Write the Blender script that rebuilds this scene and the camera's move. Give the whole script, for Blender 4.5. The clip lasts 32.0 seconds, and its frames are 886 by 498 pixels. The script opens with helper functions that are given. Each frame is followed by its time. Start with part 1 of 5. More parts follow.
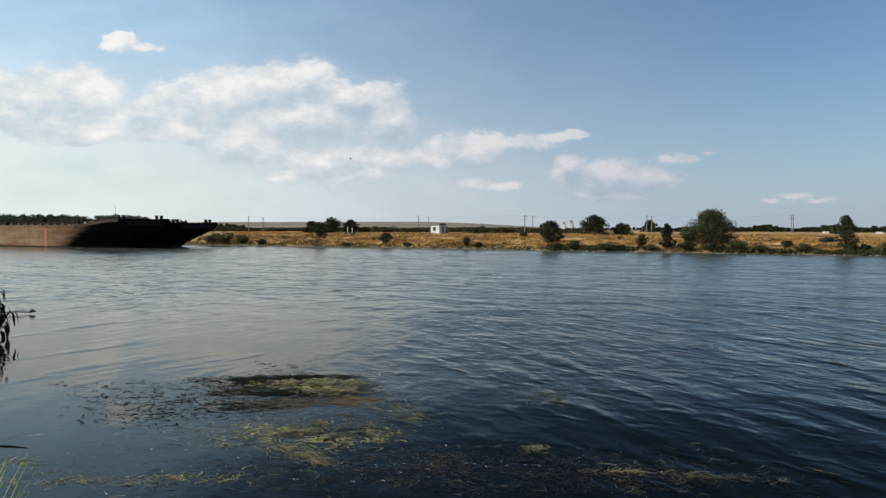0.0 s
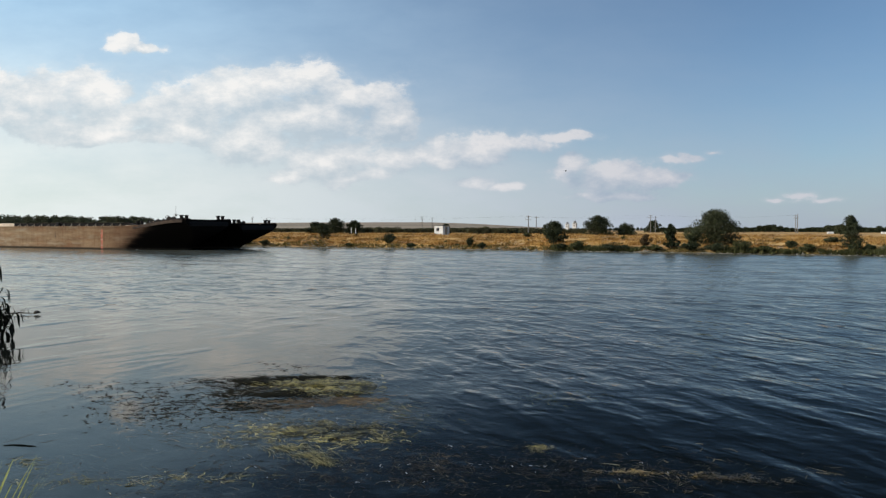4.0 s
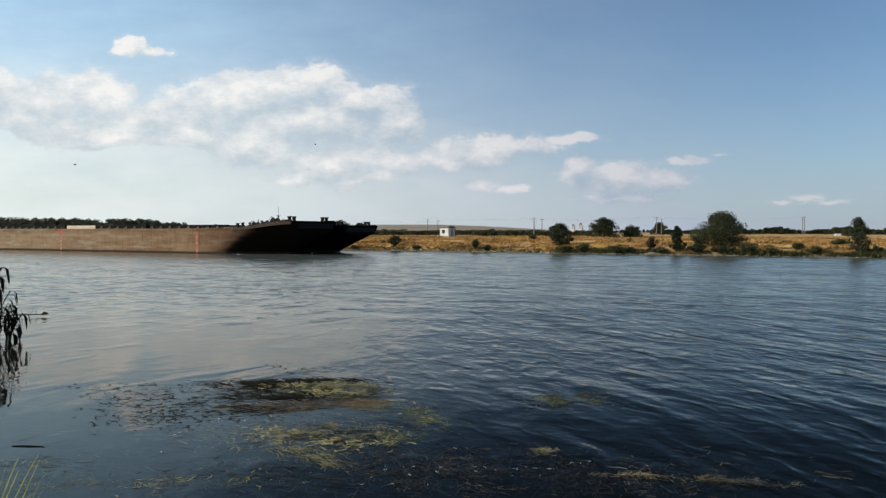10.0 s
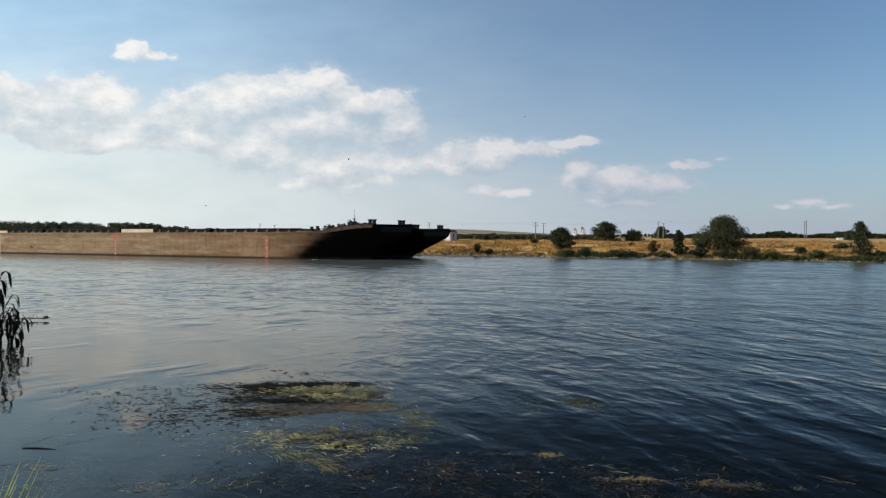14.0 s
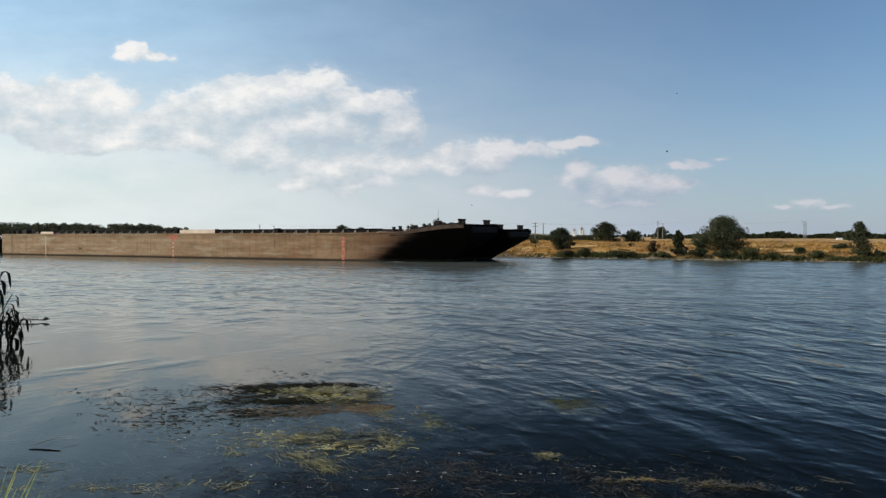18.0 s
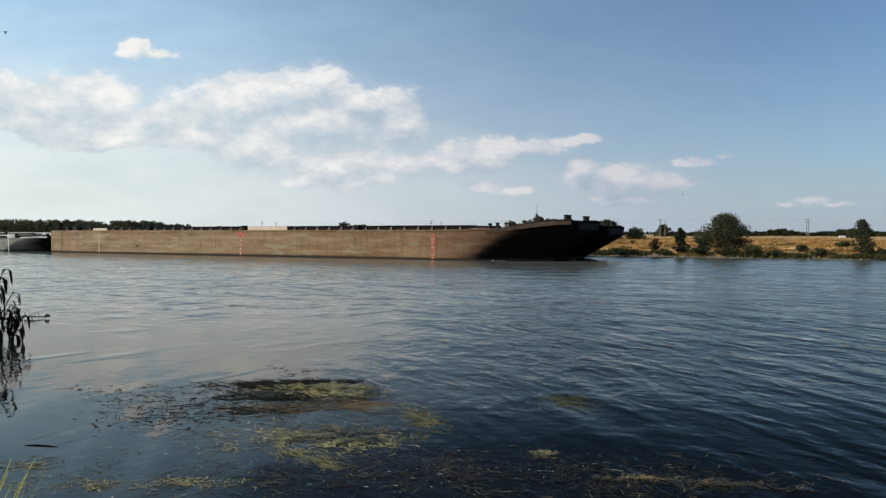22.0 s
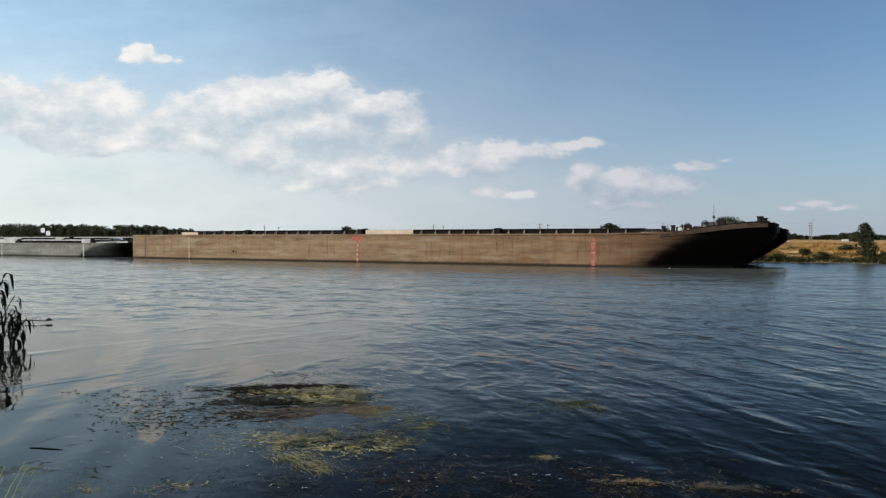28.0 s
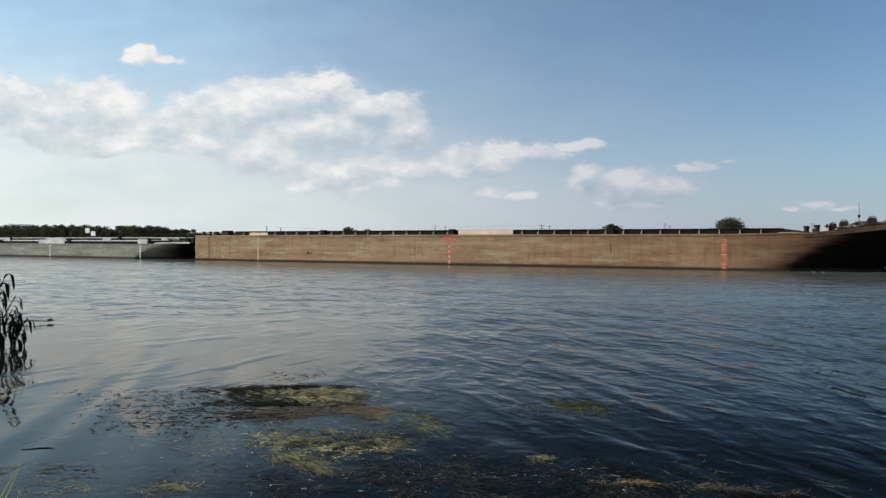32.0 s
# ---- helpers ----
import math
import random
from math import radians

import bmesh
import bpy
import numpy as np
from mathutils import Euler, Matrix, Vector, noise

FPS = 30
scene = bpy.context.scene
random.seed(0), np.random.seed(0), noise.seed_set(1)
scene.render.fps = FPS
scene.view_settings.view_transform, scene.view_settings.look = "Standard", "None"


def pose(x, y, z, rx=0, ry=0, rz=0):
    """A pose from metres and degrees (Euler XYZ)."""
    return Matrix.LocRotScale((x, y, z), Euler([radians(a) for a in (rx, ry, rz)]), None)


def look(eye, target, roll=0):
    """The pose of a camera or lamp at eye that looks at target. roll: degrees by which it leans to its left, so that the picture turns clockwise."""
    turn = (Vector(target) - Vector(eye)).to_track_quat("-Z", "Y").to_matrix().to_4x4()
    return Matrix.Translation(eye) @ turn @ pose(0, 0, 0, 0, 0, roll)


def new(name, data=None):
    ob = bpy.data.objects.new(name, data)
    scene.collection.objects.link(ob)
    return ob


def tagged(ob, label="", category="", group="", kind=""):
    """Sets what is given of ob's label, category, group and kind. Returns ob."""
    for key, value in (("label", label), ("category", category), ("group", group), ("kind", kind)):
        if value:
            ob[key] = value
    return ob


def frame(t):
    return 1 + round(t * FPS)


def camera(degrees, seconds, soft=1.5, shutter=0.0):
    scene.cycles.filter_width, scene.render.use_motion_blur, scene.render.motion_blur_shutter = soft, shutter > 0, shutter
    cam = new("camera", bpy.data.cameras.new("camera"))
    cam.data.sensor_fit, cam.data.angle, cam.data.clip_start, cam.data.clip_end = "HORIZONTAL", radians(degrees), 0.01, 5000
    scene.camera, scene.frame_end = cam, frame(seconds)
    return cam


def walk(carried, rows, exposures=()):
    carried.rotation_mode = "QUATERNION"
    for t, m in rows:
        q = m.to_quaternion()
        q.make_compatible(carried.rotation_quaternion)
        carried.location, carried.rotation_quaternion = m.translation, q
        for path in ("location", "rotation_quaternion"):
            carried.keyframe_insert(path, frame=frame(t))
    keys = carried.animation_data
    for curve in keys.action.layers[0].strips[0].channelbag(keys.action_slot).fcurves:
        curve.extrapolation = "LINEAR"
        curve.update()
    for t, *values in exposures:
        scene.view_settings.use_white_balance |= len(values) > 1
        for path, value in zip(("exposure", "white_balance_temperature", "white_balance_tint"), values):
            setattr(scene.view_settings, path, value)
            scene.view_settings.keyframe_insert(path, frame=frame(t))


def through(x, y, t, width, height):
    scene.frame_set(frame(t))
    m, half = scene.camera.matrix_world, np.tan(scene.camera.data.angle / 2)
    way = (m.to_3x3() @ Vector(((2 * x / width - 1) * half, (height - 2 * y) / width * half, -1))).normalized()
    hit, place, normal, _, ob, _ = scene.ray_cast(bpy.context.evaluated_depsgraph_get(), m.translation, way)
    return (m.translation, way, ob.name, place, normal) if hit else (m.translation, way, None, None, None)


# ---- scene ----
TURN = 27.64          # the camera's middle line leans this far to the left of straight across the canal
EYE = 2.72            # height of the eye over the water
A0 = radians(TURN)
cam = camera(64.0, 32.0, soft=1.35)

# seconds, step to the side, turn to the right, tilt up, lean (degrees)
PATH = [
    (0, 0.000, 1.213, -1.659, 0.099), (0.5, 0.000, 1.163, -1.660, 0.053), (1, 0.000, 1.169, -1.696, 0.035), (1.5, 0.000, 1.072, -1.773, 0.046),
    (2, 0.000, 1.019, -1.775, 0.068), (2.5, 0.000, 1.016, -1.748, 0.083), (3, 0.000, 1.030, -1.672, 0.084), (3.5, 0.000, 1.047, -1.576, 0.073),
    (5.5, 0.000, 0.382, -1.842, -0.084), (6, 0.000, 0.389, -1.782, -0.082), (6.5, 0.000, 0.388, -1.789, -0.088), (7, 0.000, 0.373, -1.826, -0.087),
    (7.5, 0.000, 0.393, -1.823, -0.070), (8, 0.000, 0.441, -1.704, -0.047), (8.5, 0.000, 0.438, -1.573, -0.029), (9, 0.000, 0.442, -1.508, -0.017),
    (9.5, 0.000, 0.490, -1.447, -0.008), (10, 0.000, 0.478, -1.434, 0.001), (10.5, 0.000, 0.478, -1.353, 0.015), (11, 0.000, 0.443, -1.292, 0.025),
    (11.5, 0.000, 0.426, -1.173, 0.027), (12, 0.000, 0.424, -1.056, 0.022), (12.5, 0.000, 0.414, -1.162, 0.018), (13, 0.000, 0.369, -1.173, 0.021),
    (13.5, 0.000, 0.354, -1.140, 0.027), (14, 0.000, 0.350, -1.113, 0.026), (14.5, 0.000, 0.401, -1.023, 0.012), (16.5, 0.000, 0.357, -1.112, -0.111),
    (17, 0.000, 0.380, -1.094, -0.061), (17.5, 0.000, 0.386, -1.051, -0.043), (18, 0.000, 0.378, -1.059, -0.050), (18.5, 0.005, 0.288, -1.172, -0.057),
    (19, 0.010, 0.246, -1.259, -0.042), (19.5, 0.015, 0.234, -1.284, -0.014), (20, 0.020, 0.269, -1.231, 0.010), (20.5, 0.025, 0.283, -1.194, 0.014),
    (21, 0.030, 0.215, -1.227, 0.008), (21.5, 0.035, 0.181, -1.289, 0.010), (22, 0.040, 0.203, -1.285, 0.024), (22.5, 0.045, 0.213, -1.220, 0.037),
    (23, 0.050, 0.216, -1.125, 0.043), (23.5, 0.055, 0.175, -1.101, 0.035), (24, 0.060, 0.123, -1.167, 0.016), (24.5, 0.065, 0.116, -1.156, -0.007),
    (25, 0.070, 0.116, -1.126, -0.023), (25.5, 0.075, 0.102, -1.029, -0.034), (27.5, 0.095, -0.031, -1.033, -0.092), (28, 0.100, -0.008, -0.953, -0.046),
    (28.5, 0.105, -0.043, -0.845, -0.029), (29, 0.110, -0.041, -0.879, -0.030), (29.5, 0.115, -0.095, -0.965, -0.025), (30, 0.120, -0.115, -0.966, 0.005),
    (30.5, 0.125, -0.119, -0.905, 0.034), (31, 0.130, -0.175, -0.870, 0.047), (31.5, 0.135, -0.136, -0.842, 0.027), (32, 0.140, -0.158, -0.893, -0.012),
]

def eye_pose(dx, turn, tilt, lean):
    return (Matrix.Translation((dx * math.cos(A0), dx * math.sin(A0), EYE)) @ Matrix.Rotation(radians(TURN - turn), 4, "Z")
            @ Matrix.Rotation(radians(90 + tilt), 4, "X") @ Matrix.Rotation(radians(lean), 4, "Z"))


walk(cam, [(t, eye_pose(dx, a, b, c)) for t, dx, a, b, c in PATH], exposures=[(0, 0.0), (32, 0.0)])


def ahead(side, depth):
    """A place on the plan, from metres to the right of and along the camera's middle line."""
    return side * math.cos(A0) - depth * math.sin(A0), side * math.sin(A0) + depth * math.cos(A0)


# ---- world and sun ----
SUN_AZ, SUN_EL = radians(TURN + 97), radians(31)      # to the left of the view, a little behind
sun_way = Vector((-math.sin(SUN_AZ) * math.cos(SUN_EL), math.cos(SUN_AZ) * math.cos(SUN_EL), math.sin(SUN_EL)))
sun = new("sun", bpy.data.lights.new("sun", "SUN"))
sun.data.energy, sun.data.angle, sun.data.color = 4.4, radians(0.53), (1.0, 0.93, 0.82)
sun.matrix_world = look((0, 0, 60), Vector((0, 0, 60)) - sun_way)

world = bpy.data.worlds.new("sky")
scene.world = world
world.use_nodes = True
WN, WL = world.node_tree.nodes, world.node_tree.links
WN.clear()


def plug(tree, source, socket):
    """Link a socket, or set a plain value."""
    if isinstance(source, bpy.types.NodeSocket):
        tree.links.new(source, socket)
    elif source is not None:
        socket.default_value = source


def calc(tree, op, a, b=None, c=None, clamp=False):
    n = tree.nodes.new("ShaderNodeMath")
    n.operation, n.use_clamp = op, clamp
    plug(tree, a, n.inputs[0])
    plug(tree, b, n.inputs[1])
    plug(tree, c, n.inputs[2])
    return n.outputs[0]


def vec(tree, op, a, b=None, scale=None):
    n = tree.nodes.new("ShaderNodeVectorMath")
    n.operation = op
    plug(tree, a, n.inputs[0])
    plug(tree, b, n.inputs[1])
    plug(tree, scale, n.inputs[3])
    return n.outputs[1] if op in ("DOT_PRODUCT", "LENGTH") else n.outputs[0]


def grain(tree, where, scale, detail=4.0, rough=0.55, colour=False, distort=0.0):
    n = tree.nodes.new("ShaderNodeTexNoise")
    plug(tree, where, n.inputs["Vector"])
    n.inputs["Scale"].default_value, n.inputs["Detail"].default_value = scale, detail
    n.inputs["Roughness"].default_value, n.inputs["Distortion"].default_value = rough, distort
    return n.outputs["Color"] if colour else n.outputs["Fac"]


def span(tree, value, a, b, c=0.0, d=1.0, smooth=True):
    n = tree.nodes.new("ShaderNodeMapRange")
    n.interpolation_type = "SMOOTHSTEP" if smooth else "LINEAR"
    plug(tree, value, n.inputs[0])
    for k, v in zip((1, 2, 3, 4), (a, b, c, d)):
        n.inputs[k].default_value = v
    return n.outputs[0]


def blend(tree, fac, a, b, mode="MIX"):
    n = tree.nodes.new("ShaderNodeMix")
    n.data_type, n.blend_type = "RGBA", mode
    plug(tree, fac, n.inputs["Factor"])
    for v, s in ((a, n.inputs[6]), (b, n.inputs[7])):
        if isinstance(v, tuple) and len(v) == 3:
            v = (*v, 1)
        plug(tree, v, s)
    return n.outputs[2]


def join_xyz(tree, x, y, z=0.0):
    n = tree.nodes.new("ShaderNodeCombineXYZ")
    for v, s in zip((x, y, z), n.inputs):
        plug(tree, v, s)
    return n.outputs[0]


# clouds: puffs (middle across, middle up, half width, half height), in tangents off the level middle line
CLOUD_SETS = [
    [(-0.428, 0.266, 0.017, 0.012), (-0.414, 0.270, 0.010, 0.010), (-0.398, 0.258, 0.020, 0.005), (-0.443, 0.260, 0.010, 0.006)],
    [(-0.560, 0.188, 0.085, 0.032), (-0.470, 0.196, 0.045, 0.030), (-0.585, 0.158, 0.080, 0.020), (-0.640, 0.20, 0.06, 0.03),
     (-0.500, 0.150, 0.090, 0.016), (-0.420, 0.168, 0.050, 0.022), (-0.44, 0.137, 0.12, 0.009)],
    [(-0.335, 0.182, 0.060, 0.030), (-0.250, 0.204, 0.060, 0.028), (-0.178, 0.218, 0.050, 0.022), (-0.110, 0.196, 0.055, 0.018),
     (-0.060, 0.160, 0.040, 0.024), (-0.175, 0.165, 0.085, 0.034), (-0.255, 0.130, 0.055, 0.028), (-0.35, 0.15, 0.05, 0.018)],
    [(-0.155, 0.100, 0.055, 0.020), (-0.110, 0.080, 0.045, 0.008), (-0.20, 0.085, 0.03, 0.01)],
    [(-0.035, 0.108, 0.055, 0.018), (0.055, 0.120, 0.062, 0.022), (0.020, 0.104, 0.045, 0.013), (0.125, 0.128, 0.055, 0.012),
     (0.185, 0.137, 0.038, 0.006), (0.062, 0.072, 0.032, 0.008), (0.106, 0.066, 0.020, 0.005)],
    [(0.262, 0.084, 0.075, 0.020), (0.195, 0.097, 0.028, 0.013), (0.255, 0.056, 0.065, 0.006), (0.325, 0.077, 0.035, 0.012)],
    [(0.340, 0.105, 0.022, 0.007), (0.364, 0.111, 0.026, 0.008), (0.392, 0.117, 0.022, 0.006)],
    [(0.528, 0.055, 0.026, 0.009), (0.555, 0.048, 0.040, 0.005), (0.495, 0.048, 0.026, 0.005)],
]


def cloud_group():
    g = bpy.data.node_groups.new("cloud_field", "ShaderNodeTree")
    g.interface.new_socket("Place", in_out="INPUT", socket_type="NodeSocketVector")
    g.interface.new_socket("Density", in_out="OUTPUT", socket_type="NodeSocketFloat")
    g.interface.new_socket("Body", in_out="OUTPUT", socket_type="NodeSocketFloat")
    gi, go = g.nodes.new("NodeGroupInput"), g.nodes.new("NodeGroupOutput")
    p = vec(g, "ADD", gi.outputs[0], (0.0, 0.008, 0))
    w1 = vec(g, "SUBTRACT", grain(g, p, 11.0, 2.0, 0.5, True), (0.5, 0.5, 0.5))
    w2 = vec(g, "SUBTRACT", grain(g, p, 25.0, 1.5, 0.5, True), (0.5, 0.5, 0.5))
    q = vec(g, "ADD", p, vec(g, "MULTIPLY", w1, (0.075, 0.045, 0)))
    q = vec(g, "ADD", q, vec(g, "MULTIPLY", w2, (0.030, 0.018, 0)))
    near_q = vec(g, "ADD", vec(g, "ADD", p, vec(g, "MULTIPLY", w1, (0.034, 0.020, 0))), vec(g, "MULTIPLY", w2, (0.028, 0.018, 0)))
    tiny = vec(g, "ADD", p, vec(g, "MULTIPLY", vec(g, "SUBTRACT", grain(g, p, 48.0, 2.0, 0.5, True), (0.5, 0.5, 0.5)), (0.022, 0.016, 0)))
    total = None
    for k, puffs in enumerate(CLOUD_SETS):
        for cx, cy, rx, ry in puffs:
            rx, ry = rx * 1.22, ry * 1.28
            d = vec(g, "MULTIPLY", vec(g, "SUBTRACT", tiny if k == 0 else near_q if k > 3 else q, (cx, cy, 0)), (1 / rx, 1 / ry, 0))
            v = calc(g, "SUBTRACT", 1.62 if k < 4 else (1.50, 1.48, 1.05, 0.72)[k - 4], calc(g, "MULTIPLY", vec(g, "LENGTH", d), 1.40))
            if total is None:
                total = v
            else:
                n = g.nodes.new("ShaderNodeMath")
                n.operation = "SMOOTH_MAX"
                plug(g, total, n.inputs[0])
                plug(g, v, n.inputs[1])
                n.inputs[2].default_value = 0.6
                total = n.outputs[0]
    fine = calc(g, "MULTIPLY", calc(g, "SUBTRACT", grain(g, vec(g, "MULTIPLY", p, (1.0, 1.6, 1.0)), 18.0, 9.0, 0.64), 0.5), 3.1)
    total = calc(g, "MAXIMUM", total, -2.0)
    plug(g, total, go.inputs[1])
    plug(g, calc(g, "ADD", total, fine), go.inputs[0])
    return g


def build_sky():
    t = world.node_tree
    out = WN.new("ShaderNodeOutputWorld")
    bg = WN.new("ShaderNodeBackground")
    way = WN.new("ShaderNodeTexCoord").outputs["Generated"]
    sky = WN.new("ShaderNodeTexSky")
    sky.sky_type, sky.sun_disc = "NISHITA", False
    sky.sun_elevation, sky.sun_rotation = SUN_EL, 2 * math.pi - SUN_AZ
    sky.air_density, sky.dust_density, sky.ozone_density, sky.altitude = 1.0, 0.35, 3.0, 0
    side = vec(t, "DOT_PRODUCT", way, (math.cos(A0), math.sin(A0), 0))
    front = vec(t, "DOT_PRODUCT", way, (-math.sin(A0), math.cos(A0), 0))
    up = vec(t, "DOT_PRODUCT", way, (0, 0, 1))
    f = calc(t, "MAXIMUM", front, 0.05)
    across, rise = calc(t, "DIVIDE", side, f), calc(t, "DIVIDE", up, f)
    place = join_xyz(t, across, rise)
    group = cloud_group()

    def field(p):
        n = WN.new("ShaderNodeGroup")
        n.node_tree = group
        plug(t, p, n.inputs[0])
        return n.outputs

    here, body = field(place)
    _, toward = field(vec(t, "ADD", place, (-0.012, 0.022, 0)))
    below = span(t, front, 0.05, 0.3)
    cover = calc(t, "ADD", calc(t, "MULTIPLY", span(t, here, 0.10, 0.58), 0.60), calc(t, "MULTIPLY", span(t, here, -0.5, 1.1), 0.40))
    cover = calc(t, "MULTIPLY", cover, below)
    # haze: thick along the horizon, reaching higher on the sun's side
    low = calc(t, "POWER", 2.718, calc(t, "MULTIPLY", calc(t, "MAXIMUM", up, 0.0), -7.5))
    left = span(t, across, 0.62, -0.72)
    reach = calc(t, "POWER", 2.718, calc(t, "MULTIPLY", calc(t, "MAXIMUM", up, 0.0), -1.05))
    veil = calc(t, "ADD", calc(t, "MULTIPLY", low, 0.95), calc(t, "MULTIPLY", calc(t, "MULTIPLY", left, reach), span(t, up, 0.295, 0.46, 1.0, 0.22)), clamp=True)
    drift = span(t, grain(t, vec(t, "MULTIPLY", place, (1, 2.6, 1)), 5.0, 5.0, 0.6), 0.2, 0.8, 0.75, 1.1)
    veil = calc(t, "MULTIPLY", veil, drift, clamp=True)
    lit = span(t, calc(t, "SUBTRACT", body, toward), -1.0, 1.3, smooth=False)
    lit = calc(t, "ADD", lit, calc(t, "MULTIPLY", calc(t, "SUBTRACT", grain(t, vec(t, "MULTIPLY", place, (1.0, 1.7, 1.0)), 19.0, 8.0, 0.66), 0.5), 2.5), clamp=True)
    sunny = span(t, across, 0.45, -0.35)
    puff = blend(t, lit, blend(t, sunny, (0.33, 0.40, 0.52), (0.50, 0.58, 0.64)), blend(t, sunny, (0.60, 0.61, 0.66), (0.92, 0.91, 0.89)))
    colour = blend(t, veil, vec(t, "MULTIPLY", sky.outputs[0], (SKY_LEVEL * 0.80, SKY_LEVEL * 0.985, SKY_LEVEL * 1.07)), blend(t, left, HAZE_LOW, blend(t, span(t, up, 0.05, 0.30), HAZE, HAZE_HIGH)))
    colour = blend(t, calc(t, "MULTIPLY", cover, calc(t, "ADD", calc(t, "MULTIPLY", lit, 0.30), 0.68)), colour, puff)
    plug(t, colour, bg.inputs[0])
    bg.inputs[1].default_value = 1.0
    plug(t, bg.outputs[0], out.inputs[0])


SKY_LEVEL = 0.094
HAZE, HAZE_HIGH, HAZE_LOW = (0.81, 0.875, 0.855), (0.48, 0.725, 0.94), (0.375, 0.435, 0.545)
build_sky()


# ---- materials ----
def material(name, rough=0.8, metal=0.0):
    m = bpy.data.materials.new(name)
    m.use_nodes = True
    t = m.node_tree
    b = t.nodes["Principled BSDF"]
    b.inputs["Roughness"].default_value, b.inputs["Metallic"].default_value = rough, metal
    return m, t, b


def bumped(t, b, height, distance, strength=1.0):
    n = t.nodes.new("ShaderNodeBump")
    n.inputs["Distance"].default_value, n.inputs["Strength"].default_value = distance, strength
    plug(t, height, n.inputs["Height"])
    plug(t, n.outputs[0], b.inputs["Normal"])


def object_place(t):
    return t.nodes.new("ShaderNodeTexCoord").outputs["Object"]


def ground_place(t):
    return t.nodes.new("ShaderNodeNewGeometry").outputs["Position"]


def island(t):
    return t.nodes.new("ShaderNodeNewGeometry").outputs["Random Per Island"]


def plain(name, a, b2, scale=3.0, rough=0.8, metal=0.0, bump=0.004, fine=6.0):
    """A surface of two tones with grain at two sizes."""
    m, t, b = material(name, rough, metal)
    b.inputs["Specular IOR Level"].default_value = 0.25
    p = object_place(t)
    big, small = grain(t, p, scale, 5.0), grain(t, p, scale * fine, 6.0, 0.65)
    f = calc(t, "ADD", calc(t, "MULTIPLY", big, 0.6), calc(t, "MULTIPLY", small, 0.4))
    plug(t, blend(t, span(t, f, 0.32, 0.68), a, b2), b.inputs["Base Color"])
    bumped(t, b, small, bump)
    return m


def leafy(name, dark, light, rough=0.6, through=0.25, shine=0.25, few=1.0):
    """Leaves: each one its own tone between two, a little light coming through."""
    m, t, b = material(name, rough)
    r = island(t)
    p = ground_place(t)
    f = calc(t, "ADD", calc(t, "MULTIPLY", r, 0.6), calc(t, "MULTIPLY", span(t, grain(t, p, 0.7, 3.0), 0.3, 0.7), 0.4))
    c = blend(t, calc(t, "POWER", f, few), dark, light)
    plug(t, c, b.inputs["Base Color"])
    b.inputs["Specular IOR Level"].default_value = shine
    tr = t.nodes.new("ShaderNodeBsdfTranslucent")
    plug(t, c, tr.inputs[0])
    mx = t.nodes.new("ShaderNodeMixShader")
    mx.inputs[0].default_value = through
    plug(t, b.outputs[0], mx.inputs[1])
    plug(t, tr.outputs[0], mx.inputs[2])
    plug(t, mx.outputs[0], t.nodes["Material Output"].inputs[0])
    return m


def meadow(t):
    """Tone of the dry meadow, in drifts some metres wide: pale straw, rusty stalks, olive hollows."""
    p = ground_place(t)
    drift = grain(t, vec(t, "MULTIPLY", p, (0.16, 0.22, 0.0)), 1.0, 5.0, 0.62)
    hollow = grain(t, vec(t, "ADD", vec(t, "MULTIPLY", p, (0.11, 0.20, 0.0)), (9.0, 4.0, 2.0)), 1.0, 5.0, 0.62)
    c = blend(t, span(t, drift, 0.36, 0.62), (0.29, 0.145, 0.040), (0.62, 0.385, 0.125))
    c = blend(t, calc(t, "MULTIPLY", span(t, hollow, 0.51, 0.62), 0.80), c, (0.115, 0.075, 0.024))
    return c


def dry_grass():
    m, t, b = material("dry_grass", 0.8)
    c = blend(t, calc(t, "MULTIPLY", calc(t, "SUBTRACT", 1.0, island(t)), 0.32), meadow(t), (0.17, 0.085, 0.024))
    plug(t, c, b.inputs["Base Color"])
    b.inputs["Specular IOR Level"].default_value = 0.2
    tr = t.nodes.new("ShaderNodeBsdfTranslucent")
    plug(t, c, tr.inputs[0])
    mx = t.nodes.new("ShaderNodeMixShader")
    mx.inputs[0].default_value = 0.3
    plug(t, b.outputs[0], mx.inputs[1])
    plug(t, tr.outputs[0], mx.inputs[2])
    plug(t, mx.outputs[0], t.nodes["Material Output"].inputs[0])
    return m


